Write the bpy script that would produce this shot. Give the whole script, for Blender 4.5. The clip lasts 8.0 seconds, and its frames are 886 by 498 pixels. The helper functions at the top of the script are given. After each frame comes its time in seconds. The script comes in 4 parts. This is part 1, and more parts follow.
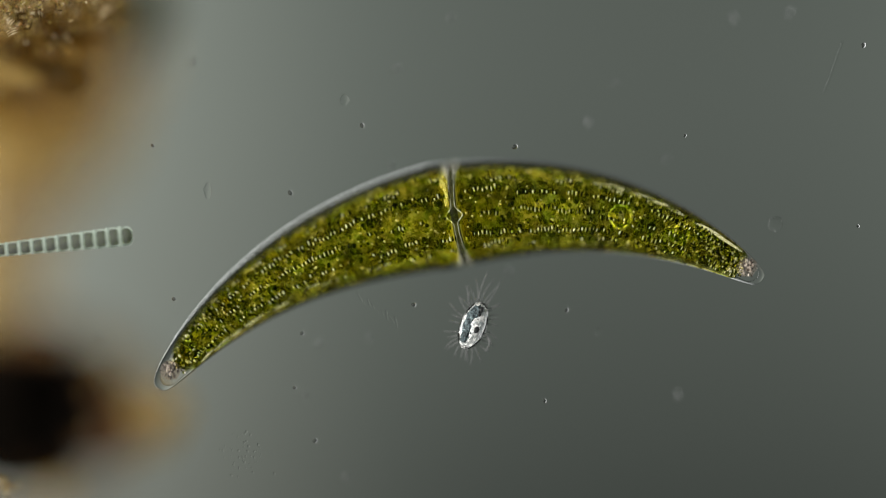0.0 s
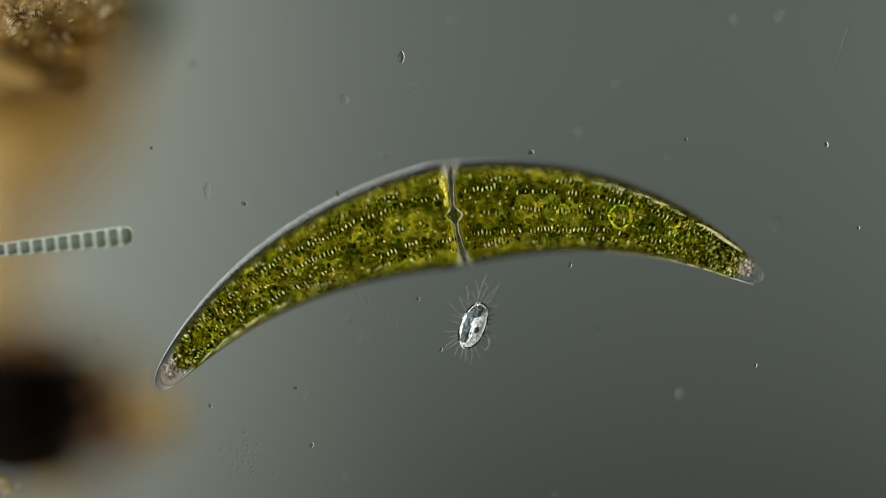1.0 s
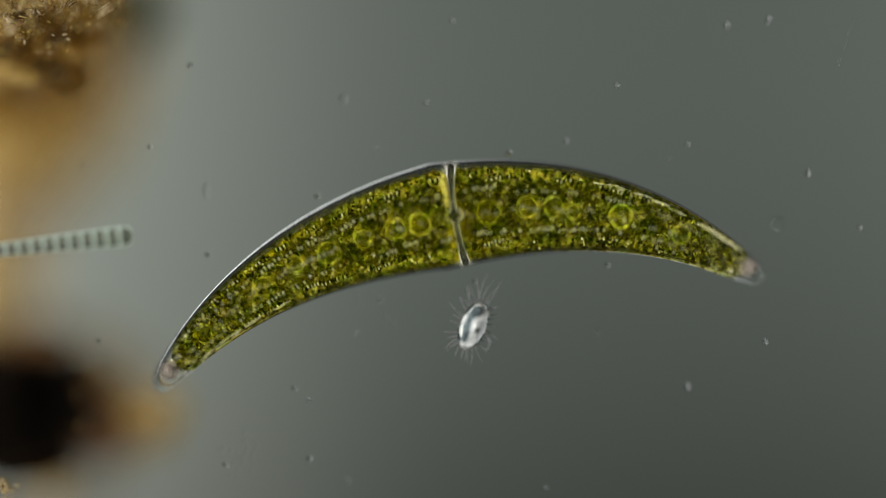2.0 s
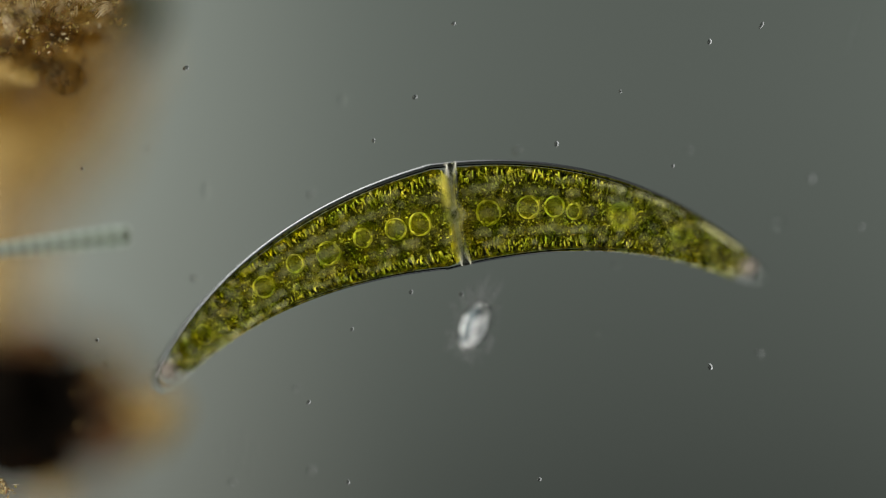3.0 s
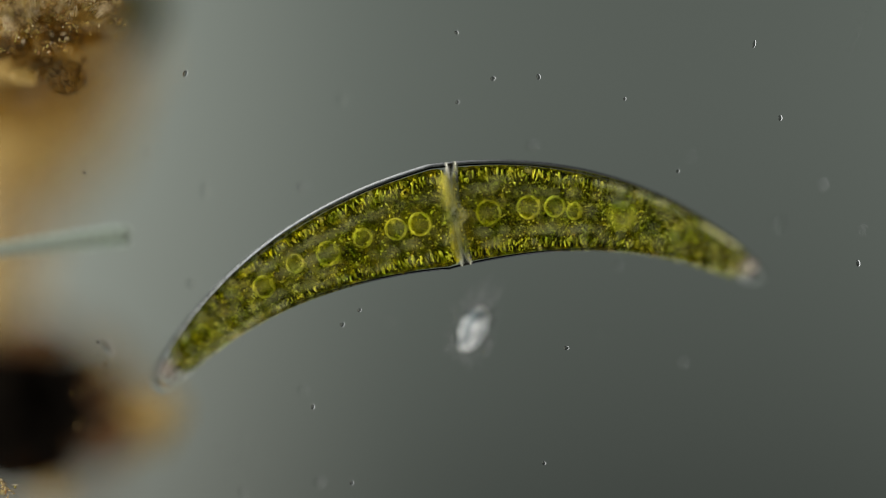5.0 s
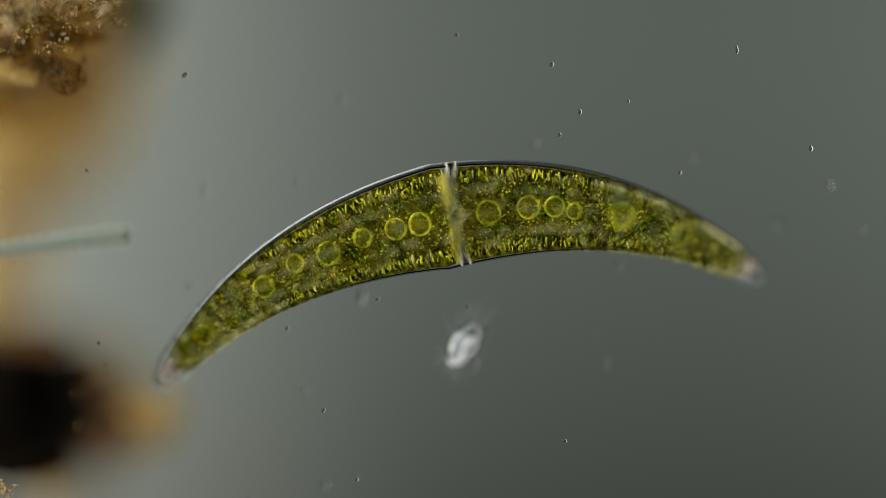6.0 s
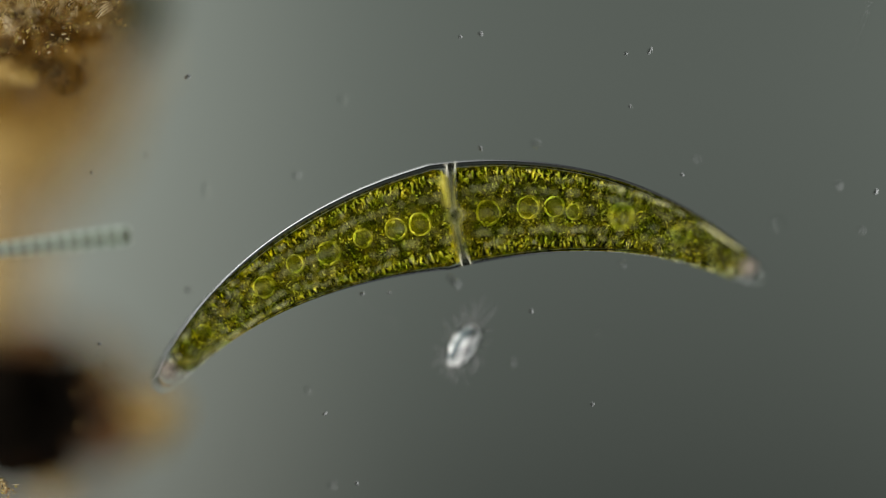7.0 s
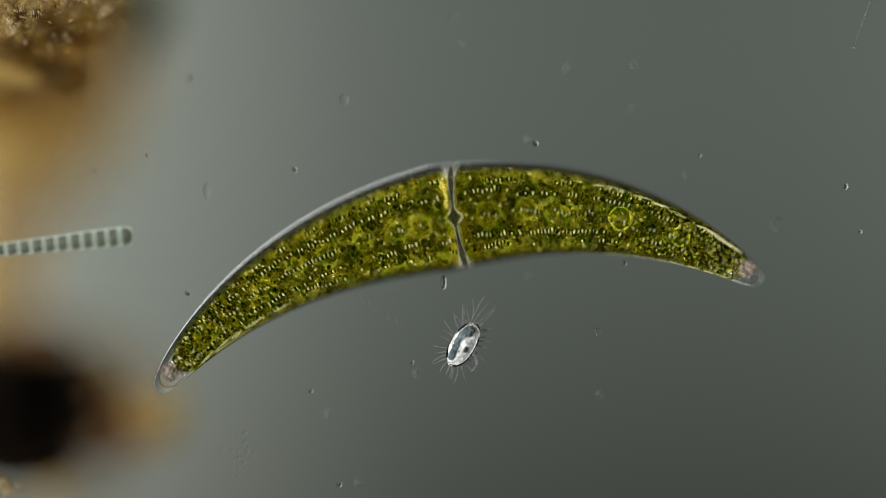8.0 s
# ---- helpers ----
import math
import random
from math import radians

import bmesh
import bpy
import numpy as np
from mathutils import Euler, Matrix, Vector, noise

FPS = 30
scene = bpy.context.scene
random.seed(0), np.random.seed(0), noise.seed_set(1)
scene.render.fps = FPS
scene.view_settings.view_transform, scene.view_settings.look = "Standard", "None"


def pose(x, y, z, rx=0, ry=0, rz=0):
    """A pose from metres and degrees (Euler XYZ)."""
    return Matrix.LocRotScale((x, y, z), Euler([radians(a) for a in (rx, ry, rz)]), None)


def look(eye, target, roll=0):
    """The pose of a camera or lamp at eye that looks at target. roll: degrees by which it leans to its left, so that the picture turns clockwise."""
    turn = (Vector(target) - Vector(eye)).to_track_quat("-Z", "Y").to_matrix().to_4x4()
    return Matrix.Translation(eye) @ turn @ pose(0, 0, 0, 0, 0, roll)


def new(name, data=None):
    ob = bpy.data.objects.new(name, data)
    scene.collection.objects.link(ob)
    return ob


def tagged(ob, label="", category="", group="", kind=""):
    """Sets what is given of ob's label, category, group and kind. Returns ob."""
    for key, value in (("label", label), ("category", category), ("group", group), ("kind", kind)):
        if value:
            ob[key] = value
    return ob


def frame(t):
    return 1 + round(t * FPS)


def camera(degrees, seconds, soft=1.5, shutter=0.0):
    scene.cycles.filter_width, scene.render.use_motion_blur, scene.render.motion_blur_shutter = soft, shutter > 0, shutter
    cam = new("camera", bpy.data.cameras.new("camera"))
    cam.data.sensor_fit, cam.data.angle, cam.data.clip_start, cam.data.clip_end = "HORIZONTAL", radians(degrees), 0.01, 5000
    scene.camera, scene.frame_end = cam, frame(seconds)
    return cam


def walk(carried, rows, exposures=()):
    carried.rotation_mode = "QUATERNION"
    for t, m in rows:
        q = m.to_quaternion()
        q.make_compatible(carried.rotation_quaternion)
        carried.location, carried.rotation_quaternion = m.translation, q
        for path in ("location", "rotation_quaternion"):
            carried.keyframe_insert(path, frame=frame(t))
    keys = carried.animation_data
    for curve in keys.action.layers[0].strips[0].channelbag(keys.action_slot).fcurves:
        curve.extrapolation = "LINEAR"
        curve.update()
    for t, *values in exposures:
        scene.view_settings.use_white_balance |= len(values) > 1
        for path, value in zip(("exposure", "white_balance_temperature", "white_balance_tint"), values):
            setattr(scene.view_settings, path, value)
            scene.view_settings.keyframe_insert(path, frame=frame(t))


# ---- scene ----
# A drop of pond water under a light microscope. Scale of the model: 1 mm here is 1 micrometre on the slide.
# Places are given on the field's ruler: 1568 x 882 divisions of 0.33 mm, from the upper left corner.
DIV = 0.00033
EYE = 4.0
SLIDE = -0.4


def field(x, y, z=0.0):
    k = DIV * (EYE - z) / EYE
    return Vector(((x - 784) * k, (441 - y) * k, z))


# ---- camera: fixed focal distance, so the fine focus is the camera's own travel up and down ----
cam = camera(2 * math.degrees(math.atan(784 * DIV / EYE)), 8.0, soft=0.9)
cam.data.dof.use_dof = True
cam.data.dof.focus_distance = EYE
cam.data.dof.aperture_fstop = 0.26
FOCUS = [(0.0, 0.0246), (0.5, 0.0242), (1.0, 0.0226), (1.5, 0.0188), (1.9, 0.0140), (2.4, 0.0090), (2.8, 0.0045), (3.2, 0.0015),
         (3.7, 0.0), (4.2, -0.0010), (4.7, -0.0015), (5.2, -0.0010), (5.8, -0.0004), (6.2, 0.0002), (6.5, 0.0010), (6.8, 0.0030),
         (7.0, 0.0052), (7.5, 0.0140), (8.0, 0.0195)]
walk(cam, [(t, pose(0, 0, EYE + z)) for t, z in FOCUS])

# ---- light: the condenser's light from below, made stronger on one side to stand in for relief optics; above the stage the room is dim ----
world = bpy.data.worlds.new("stage_light")
scene.world = world
world.use_nodes = True
wn, wl = world.node_tree.nodes, world.node_tree.links
wc = wn.new("ShaderNodeTexCoord")
ws = wn.new("ShaderNodeSeparateXYZ")
wl.new(wc.outputs["Generated"], ws.inputs[0])
across = wn.new("ShaderNodeMapRange")
wl.new(ws.outputs["X"], across.inputs["Value"])
across.inputs["From Min"].default_value, across.inputs["From Max"].default_value = -0.4, 0.4
wr = wn.new("ShaderNodeValToRGB")
wl.new(across.outputs[0], wr.inputs[0])
wr.color_ramp.elements[0].color = (0.006, 0.006, 0.009, 1)
wr.color_ramp.elements[1].color = (2.0, 2.02, 2.0, 1)
mid_tone = wr.color_ramp.elements.new(0.5)
mid_tone.color = (0.05, 0.055, 0.06, 1)
below = wn.new("ShaderNodeMapRange")
wl.new(ws.outputs["Z"], below.inputs["Value"])
below.inputs["From Min"].default_value, below.inputs["From Max"].default_value = 0.15, -0.15
wx = wn.new("ShaderNodeMix")
wx.data_type = "RGBA"
wl.new(below.outputs[0], wx.inputs[0])
wx.inputs[6].default_value = (0.05, 0.052, 0.055, 1)
wl.new(wr.outputs[0], wx.inputs[7])
wl.new(wx.outputs[2], wn["Background"].inputs["Color"])
wn["Background"].inputs["Strength"].default_value = 0.9

# sun added above the stage, so solid grains get a bright side
sun = new("sun", bpy.data.lights.new("sun", "SUN"))
sun.data.energy, sun.data.angle, sun.data.color = 5.0, radians(3), (1.0, 0.97, 0.92)
sun.matrix_world = look((-1.0, 0.18, 0.80), (0, 0, 0))


# ---- materials ----
def material(name):
    m = bpy.data.materials.new(name)
    m.use_nodes = True
    nt = m.node_tree
    nt.nodes.clear()
    out = nt.nodes.new("ShaderNodeOutputMaterial")
    return m, nt, out


def node(nt, kind, **sets):
    n = nt.nodes.new(kind)
    for k, v in sets.items():
        n.inputs[k.replace("_", " ")].default_value = v
    return n


def noise_ramp(nt, scale, stops, detail=6.0, rough=0.6, coords="Object", stretch=None):
    """Noise in the object's own space through a colour ramp; stops: (position, colour)."""
    tc = nt.nodes.new("ShaderNodeTexCoord")
    src = tc.outputs[coords]
    if stretch:
        mp = nt.nodes.new("ShaderNodeMapping")
        mp.inputs["Scale"].default_value = stretch
        nt.links.new(src, mp.inputs[0])
        src = mp.outputs[0]
    nz = node(nt, "ShaderNodeTexNoise", Scale=scale, Detail=detail, Roughness=rough)
    nt.links.new(src, nz.inputs["Vector"])
    rp = nt.nodes.new("ShaderNodeValToRGB")
    els = rp.color_ramp.elements
    for i, (pos, col) in enumerate(stops):
        e = els[i] if i < 2 else els.new(pos)
        e.position, e.color = pos, (*col, 1)
    nt.links.new(nz.outputs["Fac"], rp.inputs[0])
    return rp.outputs["Color"], nz.outputs["Fac"]


def filter_material(name, scale, stops, solid, paint, rough=0.45, bump=0.0, bump_scale=None, grain=0.6, tone=None):
    """A clear coloured body: light passes straight through and is tinted; a share of it is scattered by the surface."""
    m, nt, out = material(name)
    col, fac = noise_ramp(nt, scale, stops, rough=grain)
    tr = nt.nodes.new("ShaderNodeBsdfTransparent")
    if tone:
        broad, _ = noise_ramp(nt, tone[0], tone[1], detail=3.0)
        mul = nt.nodes.new("ShaderNodeMix")
        mul.data_type, mul.blend_type = "RGBA", "MULTIPLY"
        mul.inputs[0].default_value = 1.0
        nt.links.new(col, mul.inputs[6])
        nt.links.new(broad, mul.inputs[7])
        col = mul.outputs[2]
    nt.links.new(col, tr.inputs["Color"])
    pr = node(nt, "ShaderNodeBsdfPrincipled", Roughness=rough)
    pcol, _ = noise_ramp(nt, scale * 1.7, [(0.4, paint[0]), (0.6, paint[1])])
    nt.links.new(pcol, pr.inputs["Base Color"])
    if bump:
        _, h = noise_ramp(nt, bump_scale or scale * 2, [(0, (0, 0, 0)), (1, (1, 1, 1))])
        bp = node(nt, "ShaderNodeBump", Strength=bump, Distance=0.002)
        nt.links.new(h, bp.inputs["Height"])
        nt.links.new(bp.outputs[0], pr.inputs["Normal"])
    mx = node(nt, "ShaderNodeMixShader", Fac=solid)
    nt.links.new(tr.outputs[0], mx.inputs[1])
    nt.links.new(pr.outputs[0], mx.inputs[2])
    nt.links.new(mx.outputs[0], out.inputs[0])
    return m


def glass_material(name, ior, tint=(1, 1, 1), rough=0.0):
    m, nt, out = material(name)
    g = node(nt, "ShaderNodeBsdfRefraction", IOR=ior, Roughness=rough)
    g.inputs["Color"].default_value = (*tint, 1)
    nt.links.new(g.outputs[0], out.inputs[0])
    return m


def solid_material(name, scale, stops, rough=0.4, bump=0.3):
    m, nt, out = material(name)
    col, fac = noise_ramp(nt, scale, stops)
    pr = node(nt, "ShaderNodeBsdfPrincipled", Roughness=rough)
    nt.links.new(col, pr.inputs["Base Color"])
    bp = node(nt, "ShaderNodeBump", Strength=bump, Distance=0.001)
    nt.links.new(fac, bp.inputs["Height"])
    nt.links.new(bp.outputs[0], pr.inputs["Normal"])
    nt.links.new(pr.outputs[0], out.inputs[0])
    return m


def bead_material(name, clear, paint, solid, rough=0.25, single=False):
    """Small rounded bodies, each of its own shade between the colours given; single: each is an object of its own."""
    m, nt, out = material(name)
    chance = nt.nodes.new("ShaderNodeObjectInfo").outputs["Random"] if single else nt.nodes.new("ShaderNodeNewGeometry").outputs["Random Per Island"]
    shades = []
    for stops in (clear, paint):
        rp = nt.nodes.new("ShaderNodeValToRGB")
        els = rp.color_ramp.elements
        for i, (pos, col) in enumerate(stops):
            e = els[i] if i < 2 else els.new(pos)
            e.position, e.color = pos, (*col, 1)
        nt.links.new(chance, rp.inputs[0])
        shades.append(rp.outputs["Color"])
    tr = nt.nodes.new("ShaderNodeBsdfTransparent")
    pr = node(nt, "ShaderNodeBsdfPrincipled", Roughness=rough)
    mx = node(nt, "ShaderNodeMixShader", Fac=solid)
    nt.links.new(shades[0], tr.inputs["Color"])
    nt.links.new(shades[1], pr.inputs["Base Color"])
    nt.links.new(tr.outputs[0], mx.inputs[1])
    nt.links.new(pr.outputs[0], mx.inputs[2])
    nt.links.new(mx.outputs[0], out.inputs[0])
    return m


def bead_glass(name, shades, ior):
    """Clear beads, each of its own tint."""
    m, nt, out = material(name)
    geo = nt.nodes.new("ShaderNodeNewGeometry")
    rp = nt.nodes.new("ShaderNodeValToRGB")
    els = rp.color_ramp.elements
    for i, (pos, col) in enumerate(shades):
        e = els[i] if i < 2 else els.new(pos)
        e.position, e.color = pos, (*col, 1)
    g = node(nt, "ShaderNodeBsdfGlass", IOR=ior, Roughness=0.0)
    nt.links.new(geo.outputs["Random Per Island"], rp.inputs[0])
    nt.links.new(rp.outputs["Color"], g.inputs["Color"])
    nt.links.new(g.outputs[0], out.inputs[0])
    return m


M_WALL = glass_material("clear_cell_wall", 1.075)
M_LINING = glass_material("wall_lining", 0.97)
# grey filter tint stands in for the gap's dark refraction
M_CROSS = filter_material("cross_wall", 300, [(0.3, (0.22, 0.24, 0.20)), (0.7, (0.46, 0.47, 0.40))], 0.04, ((0.10, 0.10, 0.08), (0.25, 0.25, 0.20)))
M_CHLORO = filter_material("chloroplast_upper", 300, [(0.40, (0.38, 0.44, 0.08)), (0.50, (0.76, 0.78, 0.32)), (0.57, (1.0, 0.99, 0.68))],
                           0.015, ((0.04, 0.06, 0.003), (0.25, 0.26, 0.02)), bump=0.8, grain=0.55,
                           tone=(95, [(0.40, (0.68, 0.78, 0.38)), (0.50, (1.0, 0.95, 0.66)), (0.58, (1.0, 0.92, 0.56))]))
M_LAMELLA = filter_material("lamella", 330, [(0.43, (0.15, 0.17, 0.006)), (0.50, (0.72, 0.66, 0.09)), (0.56, (1.0, 0.98, 0.5))],
                            0.10, ((0.02, 0.035, 0.002), (0.50, 0.42, 0.05)), grain=0.5,
                            tone=(120, [(0.40, (0.76, 0.85, 0.5)), (0.50, (1.0, 1.0, 0.8)), (0.60, (1.0, 0.82, 0.5))]))
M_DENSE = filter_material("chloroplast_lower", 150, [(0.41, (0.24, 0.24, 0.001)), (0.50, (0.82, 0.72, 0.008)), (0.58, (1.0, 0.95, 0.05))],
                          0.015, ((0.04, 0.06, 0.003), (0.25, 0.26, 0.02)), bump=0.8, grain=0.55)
M_GRANULE = bead_material("starch", [(0.0, (0.85, 0.85, 0.45)), (1.0, (1.0, 1.0, 0.8))], [(0.0, (0.75, 0.70, 0.35)), (0.5, (0.95, 0.92, 0.62)), (1.0, (1.0, 1.0, 0.88))], 0.33)
M_BAR = bead_glass("starch_bar", [(0.0, (0.90, 0.90, 0.70)), (1.0, (1.0, 1.0, 0.95))], 1.09)
# dark grains: mottling, and the shade side painted beside each bright grain
M_SHADE_AND_DARK = bead_material("shade_and_dark_grain", [(0.0, (0.26, 0.33, 0.05)), (1.0, (0.64, 0.70, 0.18))], [(0.0, (0.02, 0.03, 0.004)), (1.0, (0.06, 0.08, 0.01))], 0.06)
M_SHADE = bead_material("deep_shade_and_dark_grain", [(0.0, (0.04, 0.05, 0.005)), (1.0, (0.28, 0.30, 0.04))], [(0.0, (0.02, 0.03, 0.004)), (1.0, (0.05, 0.06, 0.01))], 0.06)
M_GRAIN = bead_material("green_grain", [(0.0, (0.30, 0.38, 0.05)), (0.6, (0.75, 0.78, 0.25)), (1.0, (1.0, 1.0, 0.75))],
                        [(0.0, (0.16, 0.17, 0.03)), (0.3, (0.60, 0.58, 0.18)), (0.6, (1.0, 0.98, 0.65)), (0.85, (1.0, 1.0, 0.95))], 0.92)
M_YELLOW = bead_material("yellow_grain", [(0.0, (0.7, 0.72, 0.2)), (1.0, (1.0, 0.98, 0.6))], [(0.0, (0.30, 0.28, 0.03)), (1.0, (0.90, 0.84, 0.30))], 0.38)
M_BEAD = bead_glass("green_bead", [(0.0, (0.45, 0.55, 0.10)), (0.5, (0.85, 0.88, 0.4)), (1.0, (1.0, 0.98, 0.7))], 1.06)
M_PYRENOID = filter_material("pyrenoid_core", 520, [(0.44, (0.56, 0.64, 0.18)), (0.56, (1.0, 0.98, 0.55))], 0.14, ((0.40, 0.40, 0.05), (0.95, 0.85, 0.20)))
M_SHEATH = bead_material("starch_plates", [(0.0, (0.7, 0.72, 0.3)), (1.0, (1, 1, 0.8))], [(0.0, (0.70, 0.70, 0.35)), (0.5, (1.0, 0.98, 0.65)), (1.0, (1.0, 1.0, 0.95))], 0.85)
M_NUCLEUS = filter_material("nucleus", 300, [(0.3, (0.70, 0.68, 0.50)), (0.7, (0.95, 0.93, 0.85))], 0.25, ((0.4, 0.38, 0.25), (0.7, 0.68, 0.55)))
M_CYTO = filter_material("cytoplasm", 520, [(0.3, (0.95, 0.90, 0.25)), (0.7, (1.0, 0.98, 0.6))], 0.45, ((0.42, 0.36, 0.02), (1.0, 0.95, 0.22)))
M_POCKET = filter_material("clear_pocket", 420, [(0.4, (0.95, 0.95, 0.75)), (0.6, (1.0, 1.0, 0.95))], 0.16, ((0.70, 0.68, 0.35), (1.0, 0.97, 0.75)))
M_MEMBRANE = filter_material("membrane", 420, [(0.4, (0.85, 0.85, 0.6)), (0.6, (1.0, 1.0, 0.9))], 0.62, ((0.65, 0.63, 0.50), (1.0, 1.0, 0.97)))
M_VACUOLE = filter_material("vacuole", 300, [(0.3, (0.80, 0.74, 0.68)), (0.7, (0.98, 0.94, 0.90))], 0.06, ((0.70, 0.60, 0.52), (1.0, 0.96, 0.90)))
M_CRYSTAL = bead_material("gypsum", [(0.0, (0.3, 0.26, 0.22)), (1.0, (0.9, 0.88, 0.85))], [(0.0, (0.04, 0.03, 0.025)), (0.58, (0.12, 0.085, 0.06)), (0.66, (0.80, 0.75, 0.70)), (1.0, (1.0, 0.98, 0.95))], 0.62, single=True)
M_FILCELL = filter_material("filament_cell", 330, [(0.42, (0.14, 0.18, 0.07)), (0.58, (0.60, 0.66, 0.38))], 0.08, ((0.06, 0.07, 0.02), (0.30, 0.28, 0.12)), bump=0.8)
M_FILWALL = filter_material("filament_wall", 300, [(0.3, (0.86, 0.90, 0.86)), (0.7, (1.0, 1.0, 1.0))], 0.13, ((0.65, 0.72, 0.64), (0.95, 1.0, 0.95)))
M_FILRING = filter_material("septum_and_painted_rim", 300, [(0.3, (0.9, 0.95, 0.93)), (0.7, (1, 1, 1))], 0.42, ((0.55, 0.66, 0.56), (0.92, 1.0, 0.92)))
M_CIL = filter_material("ciliate_body", 300, [(0.42, (0.80, 0.85, 0.85)), (0.58, (1.0, 1.0, 1.0))], 0.68, ((0.42, 0.47, 0.47), (1.0, 1.0, 0.98)), bump=0.4)
M_CILWALL = glass_material("pellicle", 1.4)
M_CILIUM = filter_material("cilium", 200, [(0.3, (0.7, 0.72, 0.72)), (0.7, (0.9, 0.9, 0.9))], 0.3, ((0.2, 0.21, 0.21), (0.34, 0.34, 0.34)))
M_BAND = filter_material("cytoplasm_band", 420, [(0.42, (0.12, 0.19, 0.21)), (0.58, (0.75, 0.84, 0.86))], 0.75, ((0.010, 0.02, 0.024), (0.20, 0.27, 0.29)), bump=0.6)
M_FOOD = solid_material("dark_food", 300, [(0.3, (0.01, 0.012, 0.012)), (0.7, (0.05, 0.055, 0.055))], 0.3)
M_SPECK = bead_glass("bacterium", [(0.0, (0.52, 0.53, 0.53)), (1.0, (0.68, 0.68, 0.68))], 0.88)
M_BROWN = filter_material("brown_detritus", 34, [(0.32, (0.68, 0.56, 0.24)), (0.7, (0.97, 0.88, 0.58))], 0.24, ((0.20, 0.13, 0.04), (0.58, 0.41, 0.14)), bump=0.8)
M_DARK = filter_material("black_detritus", 30, [(0.3, (0.15, 0.105, 0.04)), (0.7, (0.44, 0.32, 0.15))], 0.12, ((0.008, 0.005, 0.002), (0.03, 0.02, 0.008)), rough=0.9, bump=0.8)
M_PALE = filter_material("pale_detritus", 40, [(0.3, (0.96, 0.89, 0.78)), (0.7, (1.0, 0.98, 0.95))], 0.22, ((0.62, 0.50, 0.27), (0.82, 0.72, 0.48)), bump=0.5)
M_OCHRE = filter_material("ochre_detritus", 40, [(0.3, (0.92, 0.82, 0.58)), (0.7, (1.0, 0.97, 0.88))], 0.26, ((0.46, 0.33, 0.09), (0.74, 0.57, 0.24)), bump=0.5)
M_AMBER = bead_material("amber_bits", [(0.0, (0.5, 0.38, 0.12)), (1.0, (1.0, 0.92, 0.55))],
                        [(0.0, (0.10, 0.07, 0.02)), (0.25, (0.50, 0.27, 0.10)), (0.5, (0.45, 0.42, 0.12)), (0.75, (0.72, 0.56, 0.24)), (1.0, (1.0, 0.97, 0.88))], 0.45)
M_UMBER = bead_material("umber_bits", [(0.0, (0.45, 0.36, 0.12)), (1.0, (0.95, 0.82, 0.45))], [(0.0, (0.06, 0.045, 0.012)), (1.0, (0.42, 0.30, 0.10))], 0.3)
M_UMBERLUMP = filter_material("umber_detritus", 34, [(0.3, (0.36, 0.33, 0.17)), (0.7, (0.66, 0.60, 0.38))], 0.1, ((0.04, 0.035, 0.012), (0.12, 0.10, 0.04)), bump=0.8)
M_RUST = filter_material("rust_detritus", 40, [(0.3, (0.58, 0.42, 0.24)), (0.7, (0.95, 0.82, 0.62))], 0.20, ((0.16, 0.08, 0.03), (0.50, 0.28, 0.12)), bump=0.8)
M_FRINGE = filter_material("orange_fringe", 40, [(0.3, (0.96, 0.87, 0.60)), (0.7, (1.0, 0.97, 0.82))], 0.28, ((0.70, 0.52, 0.22), (0.95, 0.77, 0.40)), bump=0.5)
M_FIBRE = filter_material("plant_fibre", 160, [(0.38, (0.60, 0.50, 0.28)), (0.62, (1.0, 0.96, 0.85))], 0.55, ((0.30, 0.20, 0.08), (0.80, 0.68, 0.44)), bump=0.5)
M_CYST = filter_material("cyst_brown", 190, [(0.38, (0.40, 0.31, 0.10)), (0.60, (1.0, 0.90, 0.58))], 0.10, ((0.05, 0.035, 0.01), (0.45, 0.32, 0.12)), bump=0.9)



# ---- mesh helpers ----
def mesh_of(name, verts, faces, mat, smooth=True):
    me = bpy.data.meshes.new(name)
    me.from_pydata([tuple(v) for v in verts], [], faces)
    me.materials.append(mat)
    if smooth:
        me.polygons.foreach_set("use_smooth", [True] * len(me.polygons))
    me.update()
    return me


def part(name, bm, mat, parent=None, label="", place=None):
    me = bpy.data.meshes.new(name)
    bm.normal_update()
    bm.to_mesh(me)
    bm.free()
    me.materials.append(mat)
    me.polygons.foreach_set("use_smooth", [True] * len(me.polygons))
    ob = new(name, me)
    if parent is not None:
        ob.parent = parent
    if place is not None:
        ob.matrix_local = place
    return tagged(ob, label)


def ball(centre=(0, 0, 0), radii=(1, 1, 1), sub=3, rough=0.0, freq=2.0, seed=0.0, turn=None):
    """A rounded lump: an icosphere with uneven relief."""
    bm = bmesh.new()
    bmesh.ops.create_icosphere(bm, subdivisions=sub, radius=1.0)
    for v in bm.verts:
        d = v.co.normalized()
        k = 1 + rough * (noise.noise(d * freq + Vector((seed, 3.1 * seed, -seed))) + 0.5 * noise.noise(d * freq * 2.7 + Vector((seed, 0, seed))) +
                         0.25 * noise.noise(d * freq * 6.5 + Vector((0, seed, seed))))
        p = Vector((d.x * radii[0] * k, d.y * radii[1] * k, d.z * radii[2] * k))
        if turn is not None:
            p = turn @ p
        v.co = p + Vector(centre)
    return bm


_bm = bmesh.new()
bmesh.ops.create_icosphere(_bm, subdivisions=2, radius=1.0)
ICO_V = np.array([v.co[:] for v in _bm.verts])
ICO_F = [tuple(v.index for v in f.verts) for f in _bm.faces]
_bm.free()


